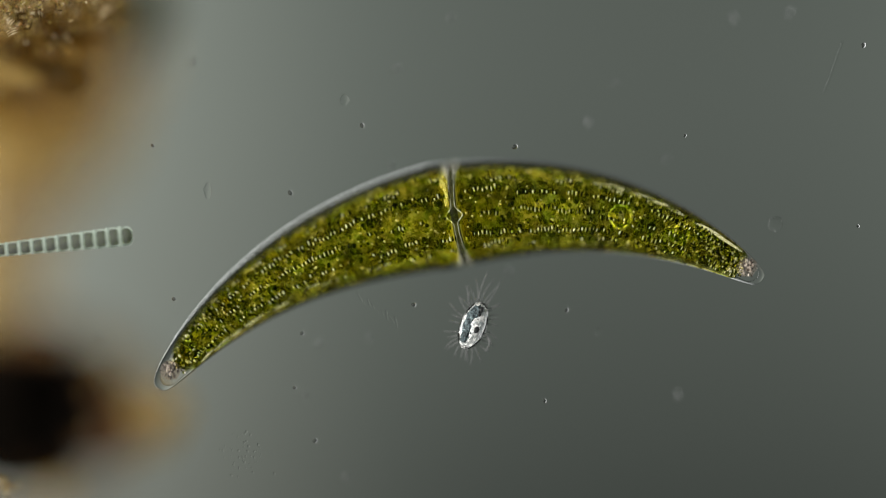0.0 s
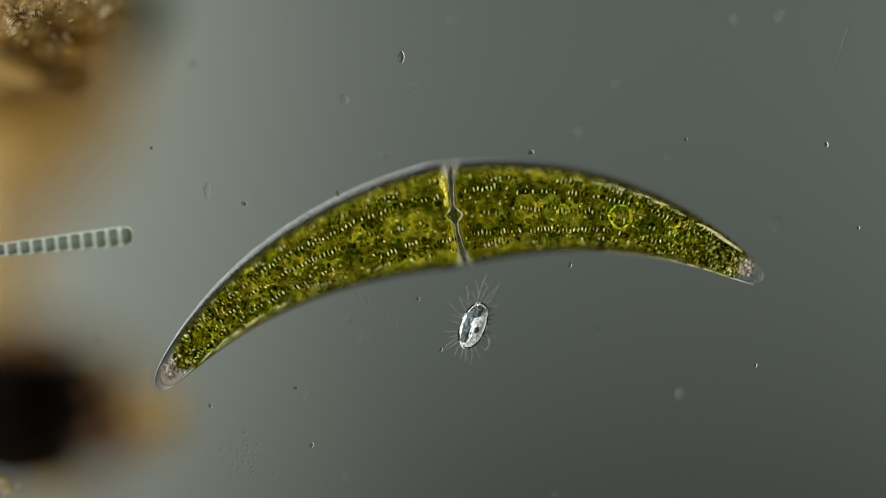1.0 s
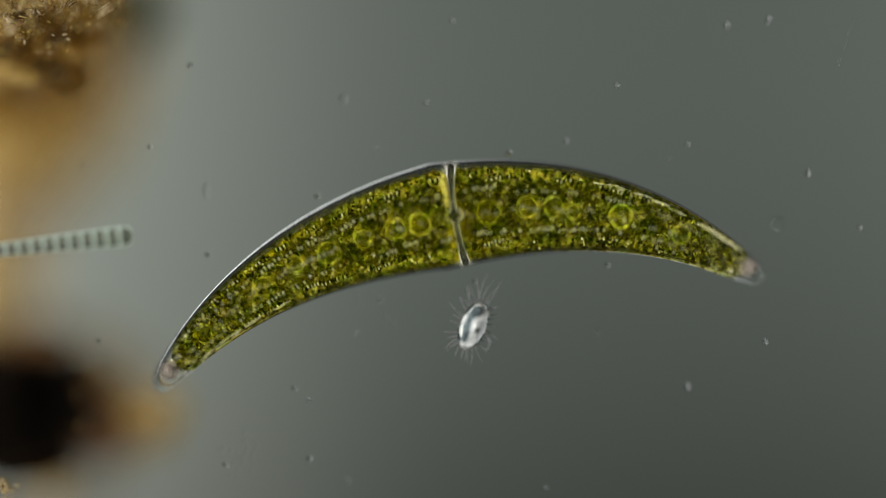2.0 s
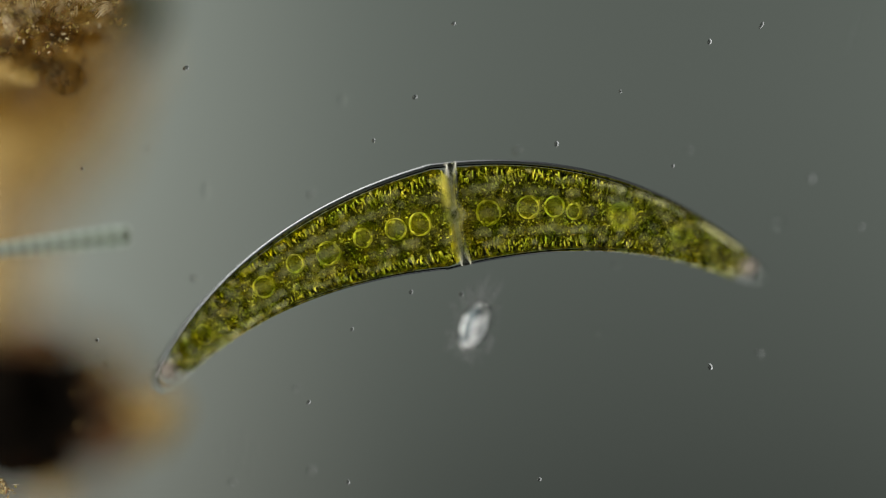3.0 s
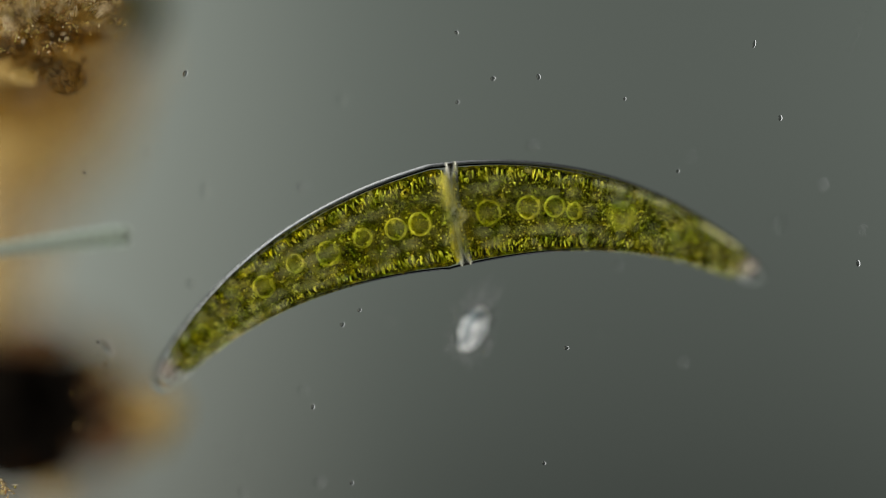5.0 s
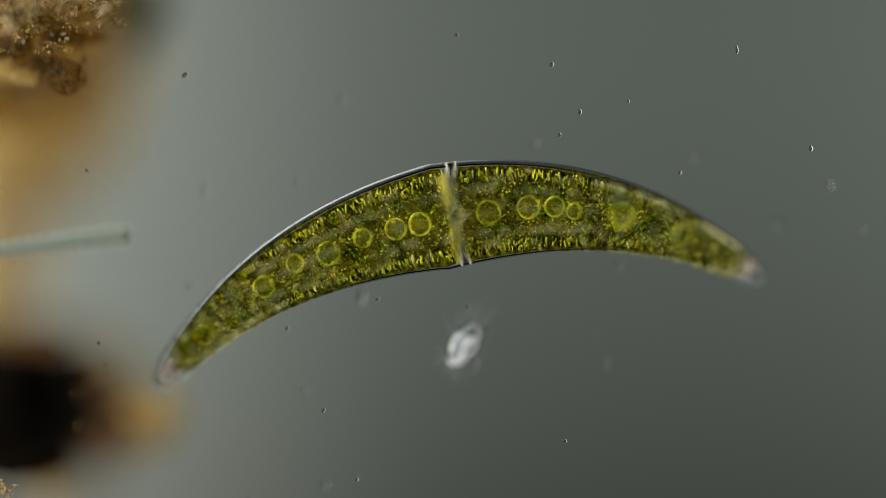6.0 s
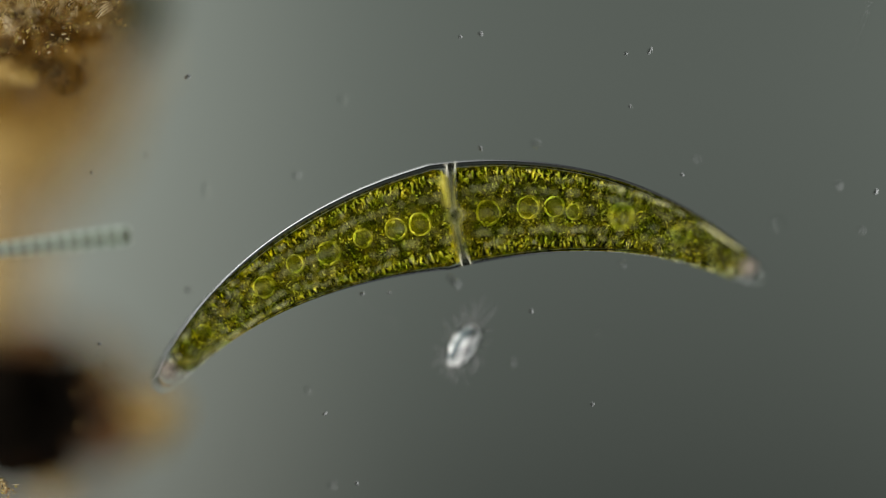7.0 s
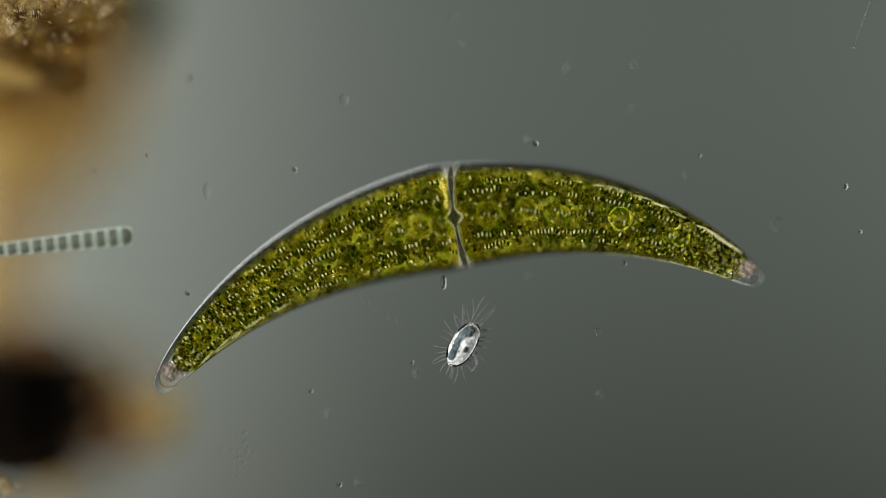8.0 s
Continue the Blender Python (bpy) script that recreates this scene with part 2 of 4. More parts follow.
def grains(name, items, mat, jag=0.0):
    """Many small rounded grains in one mesh; items: (centre, radii, 3x3 turn)."""
    rng = np.random.default_rng(len(items))
    vs, fs = [], []
    for n, (c, r, turn) in enumerate(items):
        p = ICO_V * np.array(r)
        if jag:
            p = p * (1 + jag * (rng.random((len(ICO_V), 1)) - 0.5))
        if turn is not None:
            p = p @ np.array(turn).T
        vs.append(p + np.array(c))
        fs += [tuple(i + n * len(ICO_V) for i in f) for f in ICO_F]
    return mesh_of(name, np.concatenate(vs), fs, mat)


def tube_along(points, radii, sides=8):
    """A tapered tube through points."""
    bm = bmesh.new()
    rings = []
    for i, p in enumerate(points):
        p = Vector(p)
        d = (Vector(points[min(i + 1, len(points) - 1)]) - Vector(points[max(i - 1, 0)])).normalized()
        a = d.orthogonal().normalized() if abs(d.z) > 0.9 else Vector((0, 0, 1)).cross(d).normalized()
        b = d.cross(a)
        rings.append([bm.verts.new(p + (a * math.cos(2 * math.pi * k / sides) + b * math.sin(2 * math.pi * k / sides)) * radii[i]) for k in range(sides)])
    for r0, r1 in zip(rings, rings[1:]):
        for k in range(sides):
            bm.faces.new((r0[k], r0[(k + 1) % sides], r1[(k + 1) % sides], r1[k]))
    bm.faces.new(rings[0][::-1])
    bm.faces.new(rings[-1])
    bmesh.ops.recalc_face_normals(bm, faces=bm.faces)
    return bm


def empty(name, place, label, category, group=""):
    ob = new(name)
    ob.empty_display_size = 0.01
    ob.location = place
    return tagged(ob, label, category, group)


# ---- setting: the lamp's lit disc far below, the glass slide ----
def lamp_disc():
    m, nt, out = material("lit_field")
    # uneven light put into the emission: a cool field that falls off towards one corner, and a warmer glow at one edge
    tc = nt.nodes.new("ShaderNodeTexCoord")

    def mathn(op, a, b=None):
        n = nt.nodes.new("ShaderNodeMath")
        n.operation = op
        for i, v in enumerate((a, b)):
            if isinstance(v, float):
                n.inputs[i].default_value = v
            elif v is not None:
                nt.links.new(v, n.inputs[i])
        return n.outputs[0]

    def dotted(src, way):
        n = nt.nodes.new("ShaderNodeVectorMath")
        n.operation = "DOT_PRODUCT"
        n.inputs[1].default_value = way
        nt.links.new(src, n.inputs[0])
        return n.outputs["Value"]

    square = nt.nodes.new("ShaderNodeVectorMath")
    square.operation = "MULTIPLY"
    nt.links.new(tc.outputs["Object"], square.inputs[0])
    nt.links.new(tc.outputs["Object"], square.inputs[1])
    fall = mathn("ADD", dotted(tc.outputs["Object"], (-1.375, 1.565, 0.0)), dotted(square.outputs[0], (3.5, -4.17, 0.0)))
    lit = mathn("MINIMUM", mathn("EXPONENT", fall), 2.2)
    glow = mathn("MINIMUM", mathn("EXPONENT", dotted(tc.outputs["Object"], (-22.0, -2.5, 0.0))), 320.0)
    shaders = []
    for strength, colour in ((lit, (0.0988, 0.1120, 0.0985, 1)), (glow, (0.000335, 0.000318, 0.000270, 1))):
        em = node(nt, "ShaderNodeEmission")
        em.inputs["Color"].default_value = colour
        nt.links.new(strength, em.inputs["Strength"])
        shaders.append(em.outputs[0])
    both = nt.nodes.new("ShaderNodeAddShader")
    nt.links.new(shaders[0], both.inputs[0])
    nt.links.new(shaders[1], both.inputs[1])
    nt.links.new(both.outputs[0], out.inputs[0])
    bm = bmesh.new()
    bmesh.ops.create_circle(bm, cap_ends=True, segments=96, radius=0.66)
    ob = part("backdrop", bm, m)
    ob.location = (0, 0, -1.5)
    tagged(ob, "softly lit grey disc of the microscope lamp", "backdrop", kind="structure")


def slide():
    m, nt, out = material("slide_glass")
    tr = nt.nodes.new("ShaderNodeBsdfTransparent")
    tr.inputs["Color"].default_value = (0.985, 0.99, 0.985, 1)
    nt.links.new(tr.outputs[0], out.inputs[0])
    bm = bmesh.new()
    bmesh.ops.create_cube(bm, size=1.0, matrix=Matrix.Translation((0, 0, SLIDE - 0.03)) @ Matrix.Diagonal((0.9, 0.6, 0.06, 1)))
    bmesh.ops.bevel(bm, geom=list(bm.edges), offset=0.004, segments=2, affect="EDGES")
    ob = part("ground", bm, m)
    ob.visible_shadow = False
    tagged(ob, "clear glass microscope slide under the water", "slide", kind="structure")


lamp_disc()
slide()

# ---- the crescent-shaped green alga ----
ALGA = field(797, 380, 0)
MID = 0.047
SHIFT = Vector((0.00060, -0.00070, 0))  # the green body is set off centre, shaping in the one-sided bright rim
TIP_A, TIP_B = np.array([277.6, 688.4]), np.array([1351.0, 496.2])
CHORD = TIP_B - TIP_A
SPAN = float(np.hypot(*CHORD))
END = 0.9992


def spine(s):
    """Axis of the crescent at s from -1 to 1: place in the alga's space, direction, sideways direction, radius."""
    def at(s):
        e, n = CHORD / SPAN, np.array([CHORD[1], -CHORD[0]]) / SPAN
        h = (1 - s * s) * (0.19395 + 0.00509 * s + 0.05229 * s * s) * SPAN
        q = TIP_A + e * (s + 1) / 2 * SPAN + n * h
        z = (0.0285 if s > 0 else 0.0255) * abs(s) ** 2.6
        return field(q[0], q[1], z) - ALGA
    p = at(s)
    d = (at(s + 0.002) - at(s - 0.002)).normalized()
    n = Vector((-d.y, d.x, 0)).normalized()
    w = 95.04 * max(1e-6, 1 - abs(s) ** 0.796) ** 0.261 * (1 + 0.0991 * s - 0.44 * s * s - 0.1036 * s ** 3) * DIV
    return p, d, n, w


def cap(s, s0, s1, l0, l1):
    """Rounds off a body's ends."""
    k = 1.0
    if s - s0 < l0:
        k *= math.sqrt(max(0.0, 1 - (1 - (s - s0) / l0) ** 2))
    if s1 - s < l1:
        k *= math.sqrt(max(0.0, 1 - (1 - (s1 - s) / l1) ** 2))
    return k


def hull(s0, s1, radius, n=90, m=40, shift=Vector((0, 0, 0))):
    """A closed skin round the axis, set off by shift; radius(s, angle, w)."""
    bm = bmesh.new()
    rings = []
    for i in range(n + 1):
        u = -math.cos(math.pi * i / n)
        s = s0 + (s1 - s0) * (u + 1) / 2
        p, d, nn, w = spine(s)
        p = p + shift
        up = d.cross(nn) if d.cross(nn).z > 0 else -d.cross(nn)
        if i in (0, n):
            rings.append([bm.verts.new(p)])
            continue
        ring = []
        for k in range(m):
            a = 2 * math.pi * k / m
            r = radius(s, a, w)
            ring.append(bm.verts.new(p + nn * r * math.cos(a) + up * r * math.sin(a)))
        rings.append(ring)
    for r0, r1 in zip(rings, rings[1:]):
        for k in range(m):
            a = [r0[k % len(r0)], r0[(k + 1) % len(r0)]] if len(r0) > 1 else [r0[0]]
            b = [r1[(k + 1) % len(r1)], r1[k % len(r1)]] if len(r1) > 1 else [r1[0]]
            bm.faces.new(a + b)
    return bm


def in_alga(s, side, height):
    """A place in the alga: side and height as shares of its radius."""
    p, d, n, w = spine(s)
    up = d.cross(n) if d.cross(n).z > 0 else -d.cross(n)
    return p + SHIFT + n * w * side + up * w * height, d, n, up, w


def along(x, y):
    """The s at which the axis passes nearest to a place of the field, and the side there."""
    q = field(x, y, 0) - ALGA
    best = min((((spine(i / 400)[0] - q).xy.length), i / 400) for i in range(-396, 397))
    p, d, n, w = spine(best[1])
    return best[1], (q - p - SHIFT).xy.dot(n.xy) / w



def seam(side):
    """Where the two halves meet: it bows slightly along the cell."""
    return MID + 0.016 * side * side


def core_radius(w):
    """Radius of the green body within the wall."""
    return max(w - 0.0037, 0.62 * w)


def chloroplast(root, s0, s1, end, spots):
    """One ridged half of the green body with its inner sheet."""
    def skin(s, a, w):
        lift = 1 + 0.014 * math.cos(8 * a) + 0.022 * noise.noise(Vector((s * 22, math.cos(a) * 2, math.sin(a) * 2)))
        return core_radius(w) * min(1.0, lift - 0.015) * cap(s, s0, s1, 0.012 if end < 0 else 0.09, 0.09 if end < 0 else 0.012)
    ch = part("chloroplast", hull(s0, s1, skin, 110, 54, SHIFT), M_CHLORO, root, "yellow-green ridged chloroplast filling half of the cell")
    # brightness of inner grains put into the tint: paler top faces, darker underside
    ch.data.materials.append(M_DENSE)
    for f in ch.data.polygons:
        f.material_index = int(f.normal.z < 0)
    bm = bmesh.new()
    cols = []
    for i in range(221):
        s = s0 + 0.012 + (s1 - s0 - 0.024) * i / 220
        col = []
        for q in range(-20, 21):
            sd = 0.88 * q / 20 * cap(s, s0, s1, 0.06, 0.03)
            c, d, n, up, w = in_alga(s, sd, 0.0)
            c.z = max(-0.0004, c.z - 0.55 * w * math.sqrt(max(0.0, 0.85 - sd * sd))) + 0.0010 * noise.noise(Vector((s * 30, q * 0.3, 2)))
            col.append(bm.verts.new(c))
        cols.append(col)
    for c0, c1 in zip(cols, cols[1:]):
        for q in range(40):
            if not any((c0[q].co - c).xy.length < 1.15 * r for c, r in spots):
                bm.faces.new((c0[q], c1[q], c1[q + 1], c0[q + 1]))
    part("lamella", bm, M_LAMELLA, ch, "mottled olive lamella")
    return ch


def pyrenoid_place(x, y, r):
    """Pyrenoids lie in the middle of the cell; the last two of the row lie higher."""
    s, side = along(x, y)
    c, d, n, up, w = in_alga(s, side, 0.0)
    c.z = max(0.002, c.z - 0.5 * w) + (0.012 if x > 1150 else 0.017 if x > 1050 else 0.0)
    return c, r * DIV


def pyrenoid(ch, c, rr, rnd):
    """A round body in a sheath of bright starch plates."""
    core = part("pyrenoid", ball((0, 0, 0), (rr * 0.84,) * 3, 3, 0.06, 2, c.x * 30), M_PYRENOID, ch, "round green pyrenoid", Matrix.Translation(c))
    plates = []
    for k in range(32):
        a, lat = k * 2.399963 + rnd.uniform(-0.1, 0.1), math.asin(max(-1, min(1, rnd.gauss(0, 0.22))))
        out = Vector((math.cos(a) * math.cos(lat), math.sin(a) * math.cos(lat), math.sin(lat)))
        flat = Vector((-out.y, out.x, 0)).normalized()
        plates.append((out * rr, (rnd.uniform(0.0004, 0.0008), rnd.uniform(0.0012, 0.0024), 0.0012), Matrix((out, flat, out.cross(flat))).transposed()))
    sh = new("starch_sheath", grains("starch_sheath", plates, M_SHEATH))
    sh.parent = core


def granules(ch, s0, s1, spots, rnd):
    """Starch bars in rows along the ridges, coarse grains near the tips, and the finer grain of the whole body."""
    white, bars, beads, deep, dark, yellow, deep_dark = [], [], [], [], [], [], []

    def top(s, sd):
        w = spine(s)[3]
        return math.sqrt(max(0.02, (core_radius(w) / w) ** 2 * 0.98 - sd * sd))

    def frame_of(d, n, up, lean=0.0):
        return Matrix.Rotation(lean, 3, "Z") @ Matrix((d, n, up)).transposed()

    # bars on the crests that face up, in broken runs
    for side, most, spread in ((0.41, 0.60, 0.025), (0.0, 0.40, 0.04), (-0.42, 0.62, 0.025), (-0.66, 0.42, 0.03), (0.66, 0.42, 0.03)):
        s = s0 + 0.02
        while s < s1 - 0.004:
            if rnd.random() > most:
                s += rnd.uniform(0.012, 0.05)
                continue
            drift = rnd.gauss(0, spread)
            for _ in range(rnd.randint(1, 7)):
                s += rnd.uniform(0.0105, 0.0150)
                if s > s1 - 0.004:
                    break
                sd = side + drift + rnd.gauss(0, 0.016)
                c, d, n, up, w = in_alga(s, sd, top(s, sd) + 0.015)
                k = min(1.0, 0.35 + w / 0.030)
                bar = rnd.uniform(1.1, 1.9) * 0.001 * k
                turn = frame_of(d, n, up, rnd.gauss(0, 0.14))
                bars.append((c, (0.0011 * k * rnd.uniform(0.8, 1.2), bar * (0.8 if side == 0 else 1.05), 0.0010), turn))
                if rnd.random() < 0.75:
                    white.append((c + d * 0.0004, (0.00046 * k * rnd.uniform(0.7, 1.4), bar * rnd.uniform(0.6, 0.95), 0.0005), turn))
                # shade side of the bar, put in as a dark grain
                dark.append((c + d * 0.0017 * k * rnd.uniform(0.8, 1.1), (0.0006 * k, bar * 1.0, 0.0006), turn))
    # coarse grains where the body narrows
    for k in range(520):
        s = rnd.choice((-1, 1)) * rnd.uniform(0.52, 0.93)
        if not s0 + 0.004 < s < s1 - 0.004 or abs(s) < 0.52 + 0.3 * rnd.random() ** 2:
            continue
        sd = rnd.uniform(-0.8, 0.8)
        if sd * sd > 0.9 * (core_radius(spine(s)[3]) / spine(s)[3]) ** 2:
            continue
        c, d, n, up, w = in_alga(s, sd, top(s, sd) * rnd.uniform(0.75, 1.0))
        r = rnd.uniform(0.6, 1.25) * 0.001
        turn = frame_of(d, n, up, rnd.gauss(0, 0.7))
        if k % 3 < 2:
            (white if k % 6 == 0 else yellow if k % 6 == 3 else bars).append((c, (r * (0.6 if k % 3 == 0 else 1.0), r * (0.95 if k % 3 == 0 else 1.25), r * 0.8), turn))
        # every second coarse grain gets a dark one as painted shade
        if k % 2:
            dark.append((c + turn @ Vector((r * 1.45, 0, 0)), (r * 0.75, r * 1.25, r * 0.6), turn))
    # soft grain over the whole upper side
    for k in range(2300):
        s = rnd.uniform(s0 + 0.004, s1 - 0.004)
        sd = rnd.uniform(-0.84, 0.84)
        if sd * sd > 0.93 * (core_radius(spine(s)[3]) / spine(s)[3]) ** 2:
            continue
        c, d, n, up, w = in_alga(s, sd, top(s, sd) - 0.01)
        r = rnd.choice((0.6, 0.8, 1.0, 1.3, 1.6)) * 0.001 * min(1, 0.35 + w / 0.026)
        turn = frame_of(d, n, up, rnd.gauss(0, 0.6))
        if k % 9 < 2:
            beads.append((c, (r * rnd.uniform(0.7, 1), r * rnd.uniform(0.9, 1.4), r * 0.8), turn))
        elif k % 27 == 5:
            dark.append((c, (r * rnd.uniform(0.5, 1.1), r * rnd.uniform(0.5, 1.1), r * 0.5), turn))
        elif k % 9 == 6:
            yellow.append((c, (r * 0.5, r * rnd.uniform(0.5, 0.8), r * 0.5), turn))
    # bars in the focal middle: dense along both flanks, sparse between
    for k in range(2600):
        s = rnd.uniform(s0 + 0.004, s1 - 0.004)
        flank = k % 5 < 2
        sd = rnd.choice((-1, 1)) * (rnd.gauss(0.70, 0.055) if flank else rnd.uniform(0, 0.80))
        c, d, n, up, w = in_alga(s, sd, 0)
        if abs(sd) > core_radius(w) / w - 0.04:
            continue
        thick = 0.0008 + 0.010 * max(0.0, abs(s) - 0.45)
        c.z = max(-0.001, c.z - 0.55 * w * math.sqrt(max(0.0, 0.85 - sd * sd))) + (rnd.uniform(-thick, thick) if k % 10 < 7 else rnd.uniform(0.003, 0.009))
        if any((c - q).xy.length < 1.15 * r for q, r in spots):
            continue
        r = rnd.uniform(0.45, 0.95) * 0.001 * (1.25 if flank else 0.75)
        turn = frame_of(d, n, up, rnd.gauss(0, 0.22 if flank else 0.9))
        ln = rnd.uniform(1.3, 2.6) if flank else rnd.uniform(0.9, 1.5)
        if abs(sd) + r * ln / w > core_radius(w) / w - 0.02:
            continue
        if flank or k % 3 < 2:
            deep.append((c, (r * 0.62, r * ln, r * 0.8), turn))
        # the deep bar's shade side, likewise a separate dark grain
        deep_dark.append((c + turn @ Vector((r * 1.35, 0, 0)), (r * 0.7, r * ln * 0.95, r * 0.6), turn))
    for k in range(2200):
        s = rnd.uniform(s0 + 0.004, s1 - 0.004)
        sd = rnd.uniform(-0.8, 0.8)
        c, d, n, up, w = in_alga(s, sd, 0)
        if abs(sd) > core_radius(w) / w - 0.05:
            continue
        c.z = max(-0.001, c.z - 0.55 * w * math.sqrt(max(0.0, 0.85 - sd * sd))) + rnd.uniform(0.0, 0.0012)
        r = rnd.uniform(0.35, 0.75) * 0.001
        turn = frame_of(d, n, up, rnd.gauss(0, 0.9))
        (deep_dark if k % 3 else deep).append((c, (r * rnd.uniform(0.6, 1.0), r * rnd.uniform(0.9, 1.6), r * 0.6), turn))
    for nm, items, mat in (("starch", white, M_GRANULE), ("starch", bars, M_BAR), ("surface_granulation", beads, M_BEAD), ("inner_granulation", deep, M_GRAIN), ("shade_and_dark_granulation", dark, M_SHADE_AND_DARK),
                           ("shade_and_dark_granulation", deep_dark, M_SHADE), ("yellow_granulation", yellow, M_YELLOW)):
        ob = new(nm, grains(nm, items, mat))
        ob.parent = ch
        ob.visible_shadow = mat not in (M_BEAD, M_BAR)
        tagged(ob, kind="stuff")


def septum_sheet(face):
    """The thin membrane that closes one half: it stands off near the edge and round the nucleus."""
    bm = bmesh.new()
    grid = []
    for q in range(61):
        side = -0.93 + 1.86 * q / 60
        col = []
        for layer in (-1, 1):
            for hh in (-0.9, -0.45, 0, 0.45, 0.9)[::layer]:
                c, d, n, up, w = in_alga(seam(side), side, hh * math.sqrt(max(0.0, 0.93 - side * side)))
                off = 2.4 + 6.0 * abs(side) ** 1.6 + 12.5 * math.exp(-(side / 0.10) ** 2) + 1.2 * noise.noise(Vector((side * 6, hh * 2, face))) + 0.9 * layer
                col.append(bm.verts.new(c + d * face * off * DIV))
        grid.append(col)
    for c0, c1 in zip(grid, grid[1:]):
        for h in range(10):
            bm.faces.new((c0[h], c1[h], c1[(h + 1) % 10], c0[(h + 1) % 10]))
    bm.faces.new(grid[0])
    bm.faces.new(grid[-1][::-1])
    bmesh.ops.recalc_face_normals(bm, faces=bm.faces)
    return bm


def septum_wedge():
    """The cross wall: a ring that grows inwards from the cell wall and thins towards the middle; its grey tint paints
    in the dark refraction.
    """
    bm = bmesh.new()
    rings = []
    for k in range(72):
        a = 2 * math.pi * k / 72
        ring = []
        for share, half in ((0.93, 6.5), (0.70, 4.2), (0.45, 2.2), (0.30, 1.0)):
            side = share * math.cos(a)
            c, d, n, up, w = in_alga(seam(side), side, share * math.sin(a))
            ring.append((bm.verts.new(c + d * half * DIV), bm.verts.new(c - d * half * DIV)))
        rings.append([p for p, _ in ring] + [q for _, q in ring[::-1]])
    for r0, r1 in zip(rings, rings[1:] + rings[:1]):
        for k in range(8):
            bm.faces.new((r0[k], r1[k], r1[(k + 1) % 8], r0[(k + 1) % 8]))
    bmesh.ops.recalc_face_normals(bm, faces=bm.faces)
    return bm


def alga():
    rnd = random.Random(4)
    root = empty("crescent_alga", ALGA, "green crescent-shaped alga cell with a clear wall, lying in water", "alga")
    wall = part("cell_wall", hull(-END, END, lambda s, a, w: w, 180, 80), M_WALL, root, "thin colourless cell wall")
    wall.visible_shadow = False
    lining = part("wall_lining", hull(-0.985, 0.985, lambda s, a, w: max(w - 0.0034, 0.7 * w) * cap(s, -0.985, 0.985, 0.02, 0.02), 160, 72, SHIFT), M_LINING, wall, "thin dark-edged lining of the wall")
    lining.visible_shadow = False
    spans = ((-0.938, MID - 0.012, 1), (MID + 0.012, 0.952, -1))
    spots = [[], []]
    for x, y, r in ((362, 592, 16), (467, 508, 18), (522, 467, 15), (580, 449, 20), (641, 422, 16), (699, 406, 18), (742, 397, 19),
                    (862, 377, 21), (933, 367, 19), (979, 366, 17), (1014, 374, 13), (1097, 383, 20), (1203, 415, 16)):
        spots[int(x > 800)].append(pyrenoid_place(x, y, r))
    for (s0, s1, end), row in zip(spans, spots):
        half = chloroplast(root, s0, s1, end, row)
        for c, r in row:
            pyrenoid(half, c, r, rnd)
        granules(half, s0, s1, row, rnd)
    part("cross_wall", septum_wedge(), M_CROSS, root, "cross wall between the two halves, tinted grey for its dark refraction").visible_shadow = False
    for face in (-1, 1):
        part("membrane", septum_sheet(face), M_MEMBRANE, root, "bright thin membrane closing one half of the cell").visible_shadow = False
    for k in range(44):
        side = -0.72 + 1.46 * (k % 22) / 21 + rnd.uniform(-0.05, 0.05)
        if abs(side) < 0.16:
            continue
        s = seam(side) - (0.013 + 0.014 * abs(side)) * rnd.uniform(0.75, 1.25)
        c, d, n, up, w = in_alga(s, side, rnd.uniform(-0.05, 0.08) if k < 34 else 0.93 * math.sqrt(max(0, 0.84 - side * side)))
        turn = Matrix((d, n, up)).transposed()
        part("cytoplasm_lobe", ball((0, 0, 0), (rnd.uniform(0.0008, 0.0018), rnd.uniform(0.0018, 0.0042), rnd.uniform(0.0008, 0.0015)), 3, 0.6, 2.5, k, turn), M_CYTO, root, "pale yellow lobe of cytoplasm", Matrix.Translation(c))
    for k in range(36):
        s, side = (rnd.uniform(0.50, 0.925), rnd.uniform(0.70, 0.78)) if k < 22 else (-rnd.uniform(0.55, 0.92), -rnd.uniform(0.68, 0.78))
        c, d, n, up, w = in_alga(s, side, rnd.uniform(0.30, 0.45))
        turn = Matrix((d, n, up)).transposed()
        part("cytoplasm_lobe", ball((0, 0, 0), (rnd.uniform(0.0025, 0.0060), rnd.uniform(0.0004, 0.0009), 0.0006), 3, 0.5, 2.2, k, turn), M_POCKET, root, "pale pocket of clear cytoplasm", Matrix.Translation(c))
    c, d, n, up, w = in_alga(MID, 0.0, 0.3)
    part("nucleus", ball((0, 0, 0), (0.0040, 0.0046, 0.006), 3, 0.12, 2, 3), M_NUCLEUS, root, "pale lumpy nucleus in the gap", Matrix.Translation(c))
    # clear vacuoles with small crystals at both tips
    for x, y in ((301, 656), (1320, 473)):
        s, side = along(x, y)
        c, d, n, up, w = in_alga(s, side, 0.2)
        vac = part("vacuole", ball((0, 0, 0), (0.0060, 0.0054, 0.0042), 3, 0.12, 2, s), M_VACUOLE, root, "clear round end vacuole", Matrix.Translation(c))
        for k in range(60):
            o = Vector([rnd.gauss(0, 0.42) for _ in range(3)]) * 0.0050
            o.z *= 0.5
            r = rnd.uniform(0.0004, 0.0009)
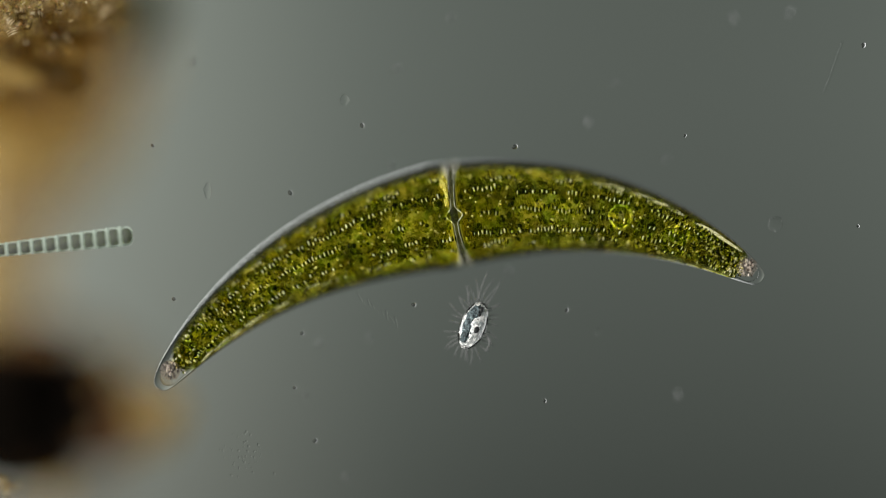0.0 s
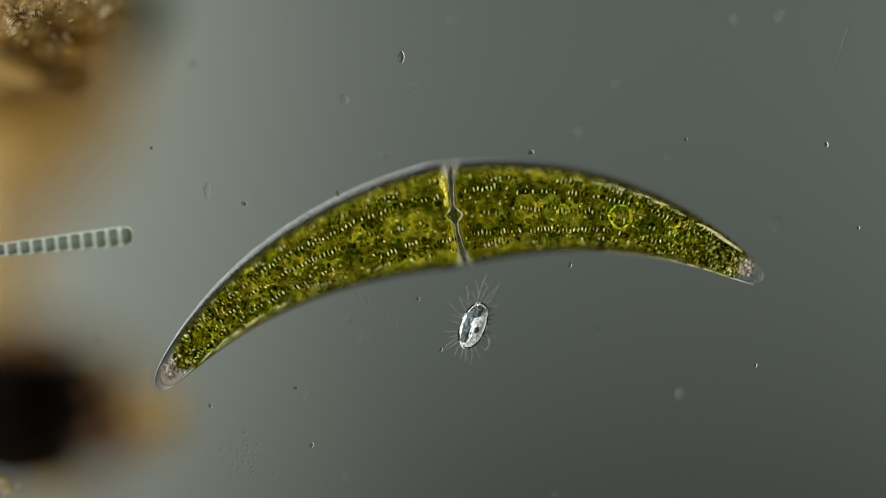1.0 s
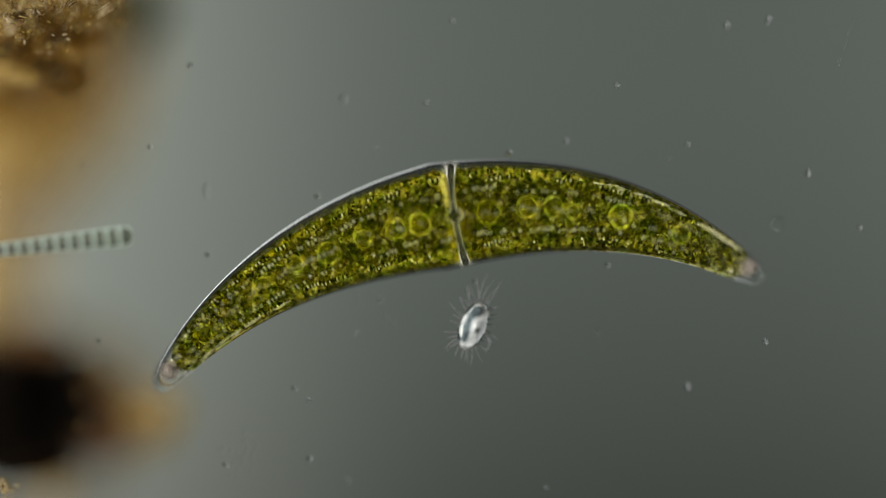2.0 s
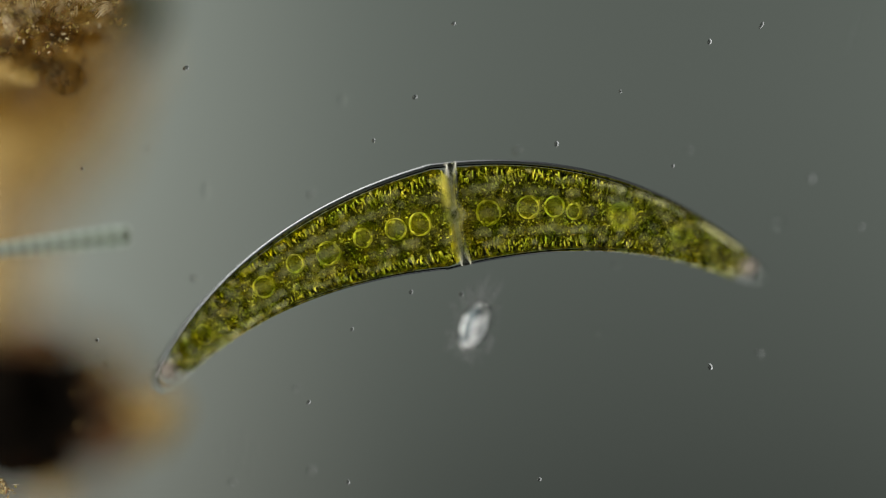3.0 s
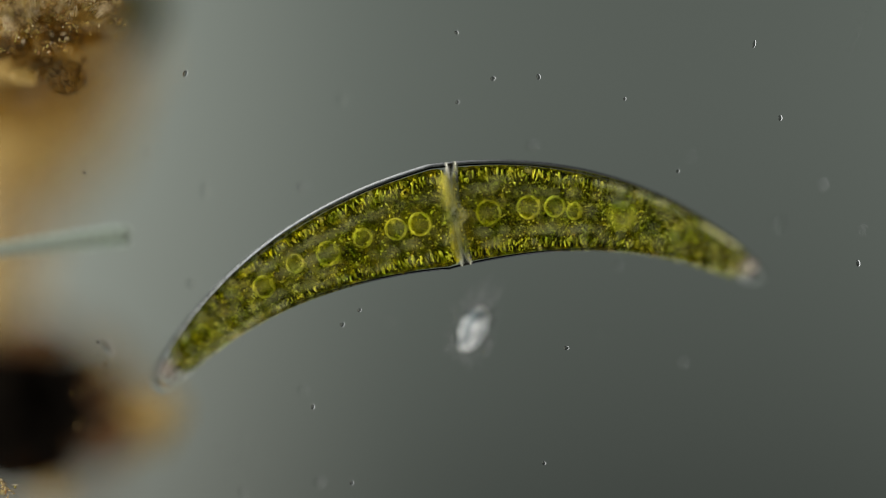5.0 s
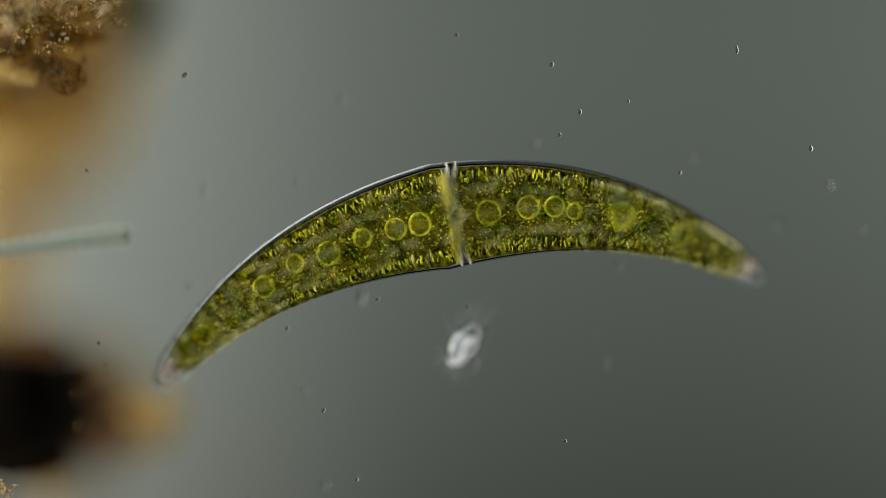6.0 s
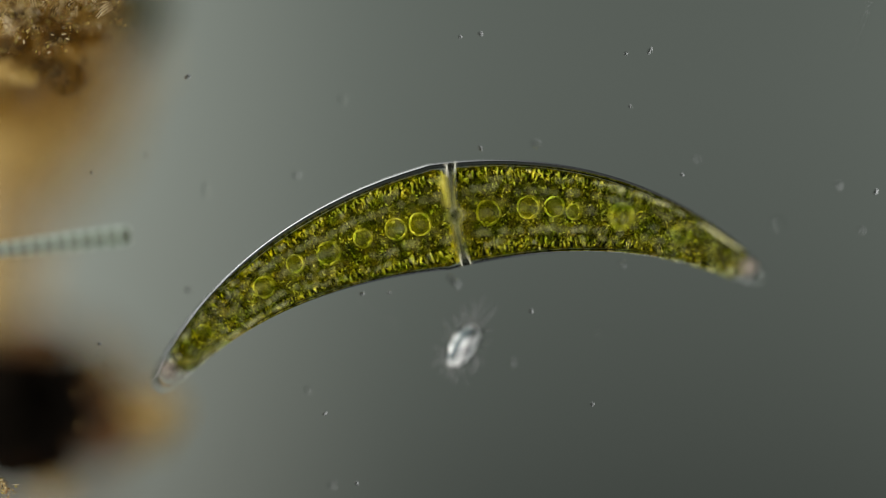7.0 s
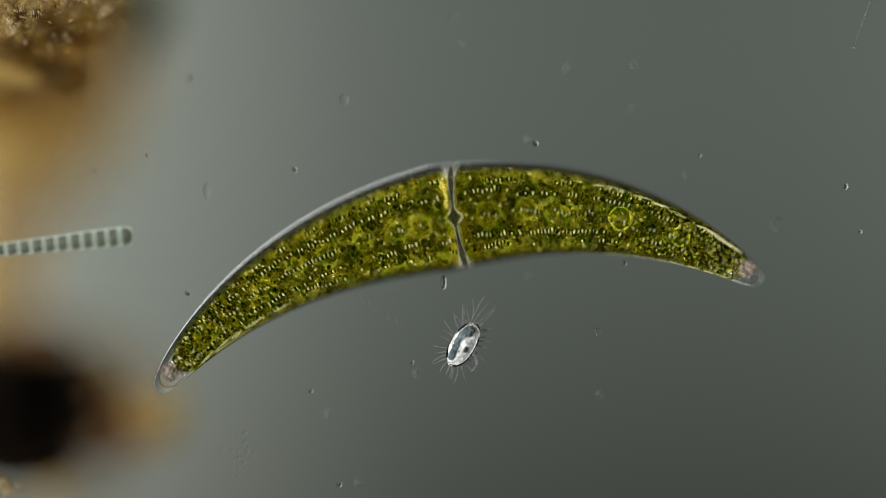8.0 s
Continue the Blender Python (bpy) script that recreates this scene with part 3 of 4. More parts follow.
            part("crystal", ball((0, 0, 0), (r * 0.8, r * 1.4, r), 2, 0.25, 2, k), M_CRYSTAL, vac, "", Matrix.Translation(o))
    return root


alga_cell = alga()


# ---- the filament of cells ----
def filament():
    root = empty("filament", field(110, 428, 0.0290), "short chain of barrel-shaped grey-green cells in a row", "filament")
    o = Vector(root.location)
    a, b = field(-60, 449, 0.0290) - o, field(232, 416.5, 0.0290) - o
    d = (b - a).normalized()
    turn = Matrix((d, Vector((-d.y, d.x, 0)), Vector((0, 0, 1)))).transposed()
    n = 13
    L = (b - a).length / n
    for k in range(n):
        c = a + d * L * (k + 0.5)
        r = (9.3 + 9.0 * k / n) * DIV * (0.93 if k == n - 1 else 1)
        place = Matrix.Translation(c) @ turn.to_4x4()
        bm = bmesh.new()
        bmesh.ops.create_uvsphere(bm, u_segments=28, v_segments=16, radius=1.0)
        for v in bm.verts:
            x, y, z = v.co.z, v.co.x, v.co.y
            q = math.copysign(abs(x) ** (1.0 if k == n - 1 and x > 0 else 0.75), x)
            m = math.sqrt(max(0, 1 - abs(x) ** (2.0 if k == n - 1 and x > 0 else 3.2))) / max(1e-6, math.hypot(y, z)) if math.hypot(y, z) > 1e-6 else 0
            v.co = (q * L * 0.5, y * m * r, z * m * r)
        bmesh.ops.recalc_face_normals(bm, faces=bm.faces)
        inner = bm.copy()
        for v in inner.verts:
            v.co = Vector((v.co.x * 0.86, v.co.y * 0.80, v.co.z * 0.80)) * (1 + 0.10 * noise.noise(v.co * 700 + Vector((k * 3, 0, 0))))
        wall = part("cell", bm, M_FILWALL, root, "", place)
        part("cell_content", inner, M_FILCELL, wall, "grey-green cell content")
        # tubes added along both sides draw the wall's bright optical rim
        for edge in (-1, 1):
            rim = []
            for i in range(13):
                x = -0.96 + 1.92 * i / 12
                bulge = math.sqrt(max(0.0, 1 - abs(x) ** (2.0 if k == n - 1 and x > 0 else 3.2)))
                rim.append((math.copysign(abs(x) ** (1.0 if k == n - 1 and x > 0 else 0.75), x) * L * 0.5, edge * bulge * r * 0.97, 0))
            part("painted_rim", tube_along(rim, [0.00055] * 13, 6), M_FILRING, wall, "bright optical rim drawn along the cell outline")
        ring = tube_along([(L * 0.5, r * 0.97 * math.cos(i * math.pi / 16), r * 0.97 * math.sin(i * math.pi / 16)) for i in range(33)], [0.0010] * 33, 6)
        if k < n - 1:
            part("septum", ring, M_FILRING, wall, "bright septum between two cells")
    return root


filament()


# ---- the small ciliate with its bristles ----
def ciliate():
    rnd = random.Random(9)
    root = empty("ciliate", field(838, 577, 0.0202), "tiny oval white ciliate with a dark rim and fine bristles", "ciliate")
    root.rotation_euler = (0, 0, radians(-22))
    A, B, C = 44 * DIV, 23 * DIV, 0.0062
    bm = ball((0, 0, 0), (B, A, C), 4, 0.03, 1.5, 2)
    inner = ball((0, 0, 0), (B - 0.0010, A - 0.0010, C - 0.0010), 4, 0.03, 1.5, 2)
    skin = bpy.data.meshes.new("inner_skin")
    bmesh.ops.reverse_faces(inner, faces=inner.faces)
    inner.to_mesh(skin)
    inner.free()
    bm.from_mesh(skin)
    bpy.data.meshes.remove(skin)
    wall = part("pellicle", bm, M_CILWALL, root, "glassy outer skin with a dark rim")
    wall.visible_shadow = False
    part("body", ball((0, 0, 0), (B * 0.86, A * 0.92, C * 0.8), 4, 0.10, 2.2, 5), M_CIL, root, "white and pale blue-grey cytoplasm")
    for x, y, r in ((3, 31, 6), (2, 22, 5), (3, 12, 4), (3, 4, 5), (7, -5, 7), (0, -14, 4), (-2, -22, 3), (-7, 14, 4), (-9, 0, 4)):
        part("food_vacuole", ball((0, 0, 0), (r * DIV * 0.8, r * DIV, r * DIV * 0.7), 2, 0.1, 2, x), M_FOOD, root, "dark food vacuole",
             Matrix.Translation((x * DIV, y * DIV, C * 0.62)))
    for x, y, rx, ry in ((-8, 5, 9, 29), (-7, -20, 7, 15), (-3, 24, 6, 13)):
        part("cytoplasm_band", ball((0, 0, 0), (rx * DIV, ry * DIV, 0.0016), 3, 0.35, 2.5, x), M_BAND, root, "grey-blue band of cytoplasm", Matrix.Translation((x * DIV, y * DIV, C * 0.60)))
    # bristles: angle round the body, length, bend
    for k in range(30):
        a = 2 * math.pi * k / 30 + rnd.uniform(-0.08, 0.08)
        base = Vector((B * 0.95 * math.cos(a), A * 0.95 * math.sin(a), -0.001))
        out = Vector((math.cos(a) * 1.0, math.sin(a) * 0.9, 0)).normalized()
        ln = rnd.uniform(20, 36) * DIV
        if math.sin(a) > 0.9:
            ln = rnd.uniform(36, 64) * DIV
        side = Vector((-out.y, out.x, 0)) * rnd.uniform(-0.35, 0.35)
        pts = [base + out * ln * q + side * ln * q * q - Vector((0, 0, 0.001)) * q for q in (0, 0.25, 0.5, 0.75, 1)]
        part("bristle", tube_along(pts, [0.0005, 0.00042, 0.00036, 0.0003, 0.0002], 6), M_CILIUM, root)
    # two long bristles at the front, one trailing cirrus
    lean = Matrix.Rotation(radians(22), 3, "Z")
    for x, y, ways, thick in ((6, 38, ((0, 0), (4, 14), (8, 28), (13, 42), (20, 58)), 1.5), (-6, 34, ((0, 0), (-2, 9), (-3, 18), (-4, 27), (-6, 36)), 1.8), (14, -14, ((0, 0), (10, -3), (15, -12), (14, -22), (7, -32)), 2.4)):
        base = lean @ Vector((x, y, 0))
        pts = [(base + lean @ Vector((dx, dy, 0))) * DIV - Vector((0, 0, 0.0004)) for dx, dy in ways]
        part("bristle", tube_along(pts, [thick * DIV * q for q in (1, 0.95, 0.85, 0.7, 0.45)], 6), M_CILIUM, root, "long trailing bristle")
    return root


ciliate_body = ciliate()


# ---- heaps of brown detritus ----
def heap(name, place, label, lumps, seed):
    """lumps: x, y on the field's ruler, z in metres, radii in divisions, material."""
    root = empty(name, field(*place), label, "detritus")
    o = Vector(root.location)
    for k, (x, y, z, rx, ry, rz, mat) in enumerate(lumps):
        part("lump", ball((0, 0, 0), (rx * DIV, ry * DIV, rz * DIV), 5, 0.36, 1.7, seed + k * 1.7), mat, root, "", Matrix.Translation(field(x, y, z) - o))
    return root


def crumbs(root, seed, count, box, z, sizes, mat, name):
    """Loose bits caught in a heap."""
    rnd = random.Random(seed)
    o = Vector(root.location)
    items = []
    while len(items) < count:
        x, y = rnd.uniform(box[0], box[2]), rnd.uniform(box[1], box[3])
        if (x - box[0]) / (box[2] - box[0]) + (y - box[1]) / (box[3] - box[1]) > rnd.gauss(1.15, 0.22) or noise.noise(Vector((x * 0.045, y * 0.045, seed))) < rnd.gauss(0.0, 0.1):
            continue
        r = rnd.uniform(*sizes) * DIV
        turn = Euler([rnd.uniform(0, 6.3) for _ in range(3)]).to_matrix()
        items.append((field(x, y, rnd.uniform(*z)) - o, (r * rnd.uniform(0.15, 0.45), r * rnd.uniform(0.7, 2.3), r * rnd.uniform(0.3, 0.9)), turn))
    ob = new(name, grains(name, items, mat, 0.9))
    ob.parent = root
    return tagged(ob, kind="stuff")


brown = heap("detritus_heap", (60, 220, SLIDE), "golden-brown heap of organic detritus with amber bits", [
    (60, 10, -0.060, 140, 75, 130, M_BROWN), (130, 80, -0.12, 90, 80, 120, M_OCHRE), (38, 112, -0.07, 62, 32, 40, M_BROWN), (25, 128, -0.09, 56, 30, 40, M_UMBERLUMP), (40, 210, -0.26, 150, 150, 200, M_OCHRE),
    (-20, 450, -0.22, 85, 190, 200, M_PALE), (-30, 500, -0.2, 60, 120, 150, M_OCHRE), (130, 160, -0.2, 90, 90, 150, M_OCHRE), (0, 120, -0.10, 90, 100, 150, M_BROWN), (10, 300, -0.24, 110, 120, 150, M_OCHRE),
    (222, 12, -0.17, 66, 66, 60, M_UMBERLUMP), (212, 62, -0.17, 46, 45, 50, M_UMBERLUMP), (165, 125, -0.14, 52, 50, 60, M_OCHRE), (70, 175, -0.16, 80, 45, 60, M_BROWN), (205, 110, -0.22, 60, 70, 120, M_PALE)] + [
    (5 + 37 * k % 185, 5 + 53 * k % 150, -0.010 - 0.005 * (k % 9), 16 + k * 5 % 24, 9 + k * 7 % 12, 10, (M_BROWN, M_OCHRE, M_CYST, M_OCHRE)[k % 4]) for k in range(26) if 37 * k % 185 + 53 * k % 150 < 215], 1.0)
crumbs(brown, 3, 1700, (-10, -20, 225, 95), (-0.028, 0.010), (0.7, 2.8), M_AMBER, "amber_litter")
crumbs(brown, 4, 420, (-10, -20, 150, 50), (0.010, 0.034), (0.8, 3.0), M_AMBER, "amber_litter")
crumbs(brown, 8, 40, (-10, -20, 200, 150), (-0.035, -0.010), (3, 11), M_UMBER, "brown_litter")
for x, y, r in ((118, 138, 36), (30, 78, 30), (92, 74, 22), (40, 22, 32)):
    part("cyst", ball((0, 0, 0), (r * DIV, r * DIV * 0.85, r * DIV * 0.6), 4, 0.16, 3.0, x), M_CYST, brown, "round brown cyst", Matrix.Translation(field(x, y, -0.012) - Vector(brown.location)))
def fibres(root, seed, count, box, z, mats):
    """Frayed plant fibres: short curved threads, several of them side by side."""
    rnd = random.Random(seed)
    o = Vector(root.location)
    for k in range(count):
        x, y, a = rnd.uniform(box[0], box[2]), rnd.uniform(box[1], box[3]), radians(rnd.gauss(70, 28))
        ln, bend, depth = rnd.uniform(9, 26), rnd.gauss(0, 0.35), rnd.uniform(*z)
        mat = mats[k % len(mats)]
        for strand in range(rnd.randint(1, 4)):
            pts = []
            for q in range(7):
                u = (q / 6 - 0.5) * ln
                px = x + strand * 4.2 * math.sin(a) + u * math.cos(a) - bend * u * u / ln * math.sin(a)
                py = y + strand * 4.2 * math.cos(a) - u * math.sin(a) - bend * u * u / ln * math.cos(a)
                pts.append(field(px, py, depth) - o)
            part("fibre", tube_along(pts, [r * rnd.uniform(0.8, 1.2) * DIV for r in (0.5, 1.0, 1.3, 1.4, 1.2, 0.9, 0.4)], 6), mat, root, "frayed pale plant fibre")


fibres(brown, 21, 16, (4, 4, 60, 50), (-0.004, 0.030), (M_FIBRE, M_UMBERLUMP))
fibres(brown, 22, 18, (60, -4, 205, 24), (-0.006, 0.014), (M_FIBRE, M_FIBRE, M_CYST))
fibres(brown, 23, 10, (70, 40, 150, 110), (-0.014, -0.002), (M_CYST, M_BROWN))
black = heap("detritus_heap", (60, 740, SLIDE), "blurred near-black heap of organic detritus", [
    (25, 712, -0.17, 150, 118, 200, M_DARK), (5, 745, -0.16, 125, 100, 150, M_DARK), (112, 712, -0.17, 104, 92, 130, M_DARK), (132, 668, -0.12, 46, 50, 50, M_DARK), (166, 732, -0.11, 44, 50, 40, M_DARK), (110, 772, -0.13, 84, 44, 60, M_DARK), (15, 690, -0.20, 140, 90, 120, M_DARK),
    (30, 725, -0.26, 195, 150, 150, M_RUST), (205, 736, -0.15, 44, 44, 60, M_FRINGE), (240, 735, -0.12, 34, 36, 50, M_FRINGE), (262, 765, -0.13, 34, 30, 40, M_FRINGE),
    (290, 728, -0.12, 30, 36, 30, M_FRINGE), (185, 660, -0.16, 28, 38, 40, M_FRINGE), (20, 816, -0.07, 84, 32, 60, M_DARK), (60, 835, -0.10, 50, 26, 40, M_BROWN), (92, 855, -0.12, 24, 36, 60, M_FRINGE),
    (60, 602, -0.12, 60, 22, 30, M_RUST), (182, 694, -0.10, 28, 24, 30, M_RUST), (198, 766, -0.10, 30, 34, 30, M_RUST), (168, 790, -0.11, 34, 24, 30, M_RUST), (38, 748, -0.14, 112, 70, 80, M_DARK), (150, 758, -0.17, 56, 44, 50, M_DARK), (84, 830, -0.10, 40, 20, 30, M_RUST),
    (190, 778, -0.15, 46, 36, 40, M_FRINGE), (168, 650, -0.15, 34, 44, 40, M_FRINGE), (230, 698, -0.15, 38, 34, 40, M_FRINGE)], 7.0)
crumbs(black, 5, 130, (-12, 848, 30, 895), (-0.012, 0.008), (0.7, 2.6), M_AMBER, "amber_litter")
crumbs(black, 6, 60, (125, 640, 225, 800), (-0.06, -0.004), (0.7, 2.2), M_UMBER, "brown_litter")


# ---- faint clear bodies in the upper water ----
M_CLEAR = glass_material("clear_body", 1.03)


def clear_cyst(x, y, r, tall):
    ob = part("clear_cyst", ball((0, 0, 0), (r * DIV, tall * DIV, 0.6 * r * DIV), 4, 0.22, 1.6, x * 0.1), M_CLEAR)
    ob.location = field(x, y, 0.0225)
    ob.visible_shadow = False
    return tagged(ob, "faint colourless cyst drifting in the water", "cyst", "faint cysts")


for x, y, r, tall in ((1377, 397, 12, 13), (608, 175, 8, 10), (365, 337, 7, 14), (1060, 588, 5, 7)):
    clear_cyst(x, y, r, tall)


def clear_patch(name, label, x, y, w, h, n, seed, long):
    """A group of faint clear bodies."""
    rnd = random.Random(seed)
    items = []
    for k in range(n):
        c = Vector((rnd.gauss(0, w / 2.4) * DIV, rnd.gauss(0, h / 2.4) * DIV, rnd.uniform(-0.001, 0.001)))
        if long > 2:
            u = k / (n - 1) - 0.5
            c = Vector((u * w * DIV, (-u * h + rnd.gauss(0, 2)) * DIV, c.z))
        r = rnd.uniform(1.0, 2.6) * DIV
        items.append((c, (r, r * long, r), Euler((0, 0, radians(20 + rnd.gauss(0, 12)))).to_matrix()))
    ob = new(name, grains(name, items, M_CLEAR))
    ob.location = field(x, y, 0.025)
    ob.visible_shadow = False
    return tagged(ob, label, "slime", kind="stuff")


clear_patch("slime_trail", "faint rippled trail of clear slime in the water", 668, 552, 64, 42, 9, 2, 5.0)
clear_patch("slime_patch", "faint grainy patch of clear slime in the water", 432, 806, 60, 44, 60, 3, 1.2)
thread = part("clear_thread", tube_along([(0.012 * (q - 0.5) * 0.9, 0.03 * (q - 0.5), 0.0004 * math.sin(6 * q)) for q in [i / 12 for i in range(13)]], [0.0006] * 13, 8), M_CLEAR)
thread.location = field(1480, 115, 0.0255)
thread.visible_shadow = False
tagged(thread, "faint straight clear thread drifting in the water", "thread")

# ---- drifting bacteria: z, size, length, then time, x, y on the field's ruler ----
LOW, HIGH = 0.0, 0.0245
SWARM = [
    (LOW, 2.6, 1.2, [(0, 796, 30), (2.8, 802, 40), (3.5, 805, 46), (4.5, 808, 55), (6, 808, 62), (7, 814, 65), (8, 815, 72)]),
    (LOW, 3.0, 1.6, [(0, 336, 108), (2.8, 330, 119), (3.5, 326, 124), (4.5, 328, 129), (6, 327, 133), (7, 331, 136), (8, 332, 137)]),
    (LOW, 2.2, 1.2, [(0, 1088, 146), (3, 1098, 162), (3.5, 1101, 170), (4.5, 1103, 175), (6, 1112, 180), (6.5, 1114, 185), (8, 1116, 190)]),
    (LOW, 2.2, 1.3, [(0, 143, 292), (3, 145, 299), (3.5, 145, 305), (4.5, 148, 307), (6, 154, 302), (6.5, 158, 306), (8, 163, 306)]),
    (LOW, 2.4, 1.2, [(0, 1180, 280), (3, 1191, 294), (3.5, 1195, 302), (4.5, 1198, 303), (6, 1203, 306), (6.5, 1205, 309), (8, 1214, 309)]),
    (LOW, 2.6, 1.4, [(0, 536, 700), (3.5, 546, 714), (4.5, 547, 718), (6, 572, 726), (7, 574, 732), (8, 578, 735)]),
    (LOW, 2.6, 1.3, [(0, 610, 848), (3.5, 616, 855), (4.5, 618, 857), (6, 631, 848), (6.5, 630, 855), (8, 632, 856)]),
    (LOW, 2.4, 1.2, [(0, 171, 598), (3.5, 172, 603), (6.5, 175, 608), (8, 175, 609)]),
    (LOW, 3.0, 1.3, [(0, 700, 120), (2.8, 760, 190), (3, 734, 172), (3.5, 621, 153), (4, 600, 200), (4.5, 730, 171), (6, 976, 115), (6.5, 868, 106), (7, 850, 60), (7.5, 778, 44), (8, 800, 29)]),
    (LOW, 2.6, 1.2, [(0, 690, 290), (3, 661, 249), (3.5, 660, 235), (4.5, 774, 161), (6, 990, 239), (6.5, 1151, 220), (7, 1108, 95), (7.5, 1118, 95), (8, 1121, 114)]),
    (LOW, 3.2, 1.3, [(0, 1040, 215), (3, 985, 255), (3.5, 960, 150), (4, 904, 59), (4.5, 913, 106), (6, 1026, 198), (6.5, 776, 264), (7, 850, 262), (7.5, 868, 267), (8, 932, 247)]),
    (LOW, 3.0, 1.2, [(0, 900, 480), (3, 816, 521), (3.5, 893, 507), (4, 1000, 540), (4.5, 1064, 619), (6, 827, 544), (6.5, 867, 467), (7, 940, 551), (7.5, 970, 455), (8, 933, 490)]),
    (LOW, 2.8, 1.3, [(0, 560, 610), (3, 727, 517), (3.5, 746, 534), (4, 638, 514), (4.5, 640, 560), (6, 508, 581), (6.5, 508, 573), (7, 640, 520), (8, 733, 663)]),
    (LOW, 3.0, 1.4, [(0, 1300, 30), (3.5, 1230, 100), (4, 1196, 141), (4.5, 1300, 180), (6, 1435, 263), (6.5, 1500, 300), (8, 1600, 420)]),
    (LOW, 3.2, 1.5, [(0, 1200, 700), (3.5, 1290, 620), (4.1, 1375, 562), (4.5, 1453, 512), (4.7, 1479, 493), (6, 1620, 400), (8, 1640, 380)]),
    (LOW, 2.4, 1.3, [(0, 1000, 900), (4, 950, 835), (6, 1000, 780), (7, 1048, 716), (8, 1060, 700)]),
    (LOW, 2.4, 1.3, [(0, 650, 600), (4, 620, 569), (6, 668, 530), (7, 688, 518), (8, 690, 516)]),
    (LOW, 2.4, 2.4, [(0, 1400, 20), (4, 1340, 60), (6, 1304, 88), (6.5, 1220, 86), (7, 1150, 90), (8, 1000, 120)]),
    (HIGH, 2.2, 1.3, [(0, 267, 257), (0.5, 265, 258), (1, 265, 261), (1.5, 264, 259), (4, 261, 266), (7.5, 258, 275), (8, 258, 274)]),
    (HIGH, 2.2, 1.4, [(0, 520, 688), (0.5, 526, 685), (1, 522, 688), (1.5, 519, 688), (4, 530, 690), (7.5, 547, 691), (8, 549, 694)]),
    (HIGH, 2.2, 1.2, [(0, 1215, 239), (0.5, 1211, 247), (1, 1216, 246), (1.5, 1217, 250), (7.5, 1236, 282), (8, 1240, 275)]),
    (HIGH, 3.2, 1.2, [(0, 1533, 78), (0.5, 1500, 160), (1, 1466, 255), (1.5, 1430, 300), (8, 1500, 330)]),
    (HIGH, 2.6, 1.2, [(0, 305, 530), (0.5, 345, 600), (1, 370, 720), (1.5, 386, 790), (4, 420, 860), (8, 470, 930)]),
    (HIGH, 2.6, 1.2, [(0, 533, 591), (0.5, 640, 560), (1, 739, 529), (1.5, 813, 546), (1.7, 830, 530), (8, 900, 300)]),
    (HIGH, 2.8, 1.3, [(0, 556, 782), (0.5, 545, 798), (1, 550, 790), (1.5, 546, 800), (8, 600, 860)]),
    (HIGH, 3.0, 1.2, [(0, 640, 221), (0.4, 665, 225), (0.5, 671, 280), (1, 597, 342), (1.5, 567, 348), (8, 520, 300)]),
    (HIGH, 3.0, 1.3, [(0, 512, 341), (0.5, 480, 330), (1, 430, 360), (1.4, 397, 409), (1.5, 403, 391), (1.7, 380, 426), (4, 340, 500), (8, 330, 520)]),
    (HIGH, 3.2, 1.4, [(0, 912, 259), (0.5, 930, 262), (1, 940, 269), (1.5, 898, 272), (4, 930, 262), (8, 948, 254)]),
    (HIGH, 2.6, 1.2, [(0, 1004, 550), (0.5, 980, 524), (1, 1010, 470), (1.5, 1060, 470), (4, 1090, 470), (8, 1107, 466)]),
    (HIGH, 2.6, 1.2, [(0, 965, 711), (0.5, 1150, 690), (1, 1340, 648), (1.5, 1355, 602), (4, 1300, 640), (8, 729, 643)]),
    (HIGH, 2.2, 1.2, [(0, 1523, 400), (1, 1523, 403), (1.5, 1523, 402), (8, 1526, 410)]),
    (HIGH, 2.8, 1.2, [(0, 732, 540), (0.5, 732, 521), (1, 780, 620), (1.5, 1280, 865), (1.7, 1400, 930), (8, 1400, 950)]),
    (HIGH, 4.2, 2.0, [(0, -220, 480), (0.4, 60, 330), (0.7, 382, 186), (0.9, 600, 148), (1.0, 710, 100), (1.2, 944, 112), (1.5, 1283, 62), (1.8, 1620, 20), (3, 1660, 0), (8, 1660, 0)]),
    (HIGH, 3.6, 2.6, [(0, -80, 640), (4.5, -60, 640), (5.3, 400, 590), (5.8, 576, 544), (6, 640, 524), (6.5, 822, 492), (7, 802, 498), (7.5, 800, 500), (8, 785, 500)]),
]


def bacterium(z, size, length, rows, k):
    bm = ball((0, 0, 0), (1.3 * size * DIV * length, 1.3 * size * DIV, 1.3 * size * DIV), 2, 0.12, 2, k)
    ob = part("bacterium", bm, M_SPECK)
    ob.visible_shadow = False
    ob.matrix_basis = Matrix.Translation(field(rows[0][1], rows[0][2], z)) @ pose(0, 0, 0, 0, 0, (k * 47) % 180)
    return tagged(ob, "long pale rod-shaped bacterium drifting in the water" if length > 1.9 else "tiny pale rounded bacterium drifting in the water", "bacterium", "bacteria in the water")


bacteria = [(bacterium(z, size, length, rows, k), z, rows, (k * 47) % 180) for k, (z, size, length, rows) in enumerate(SWARM)]


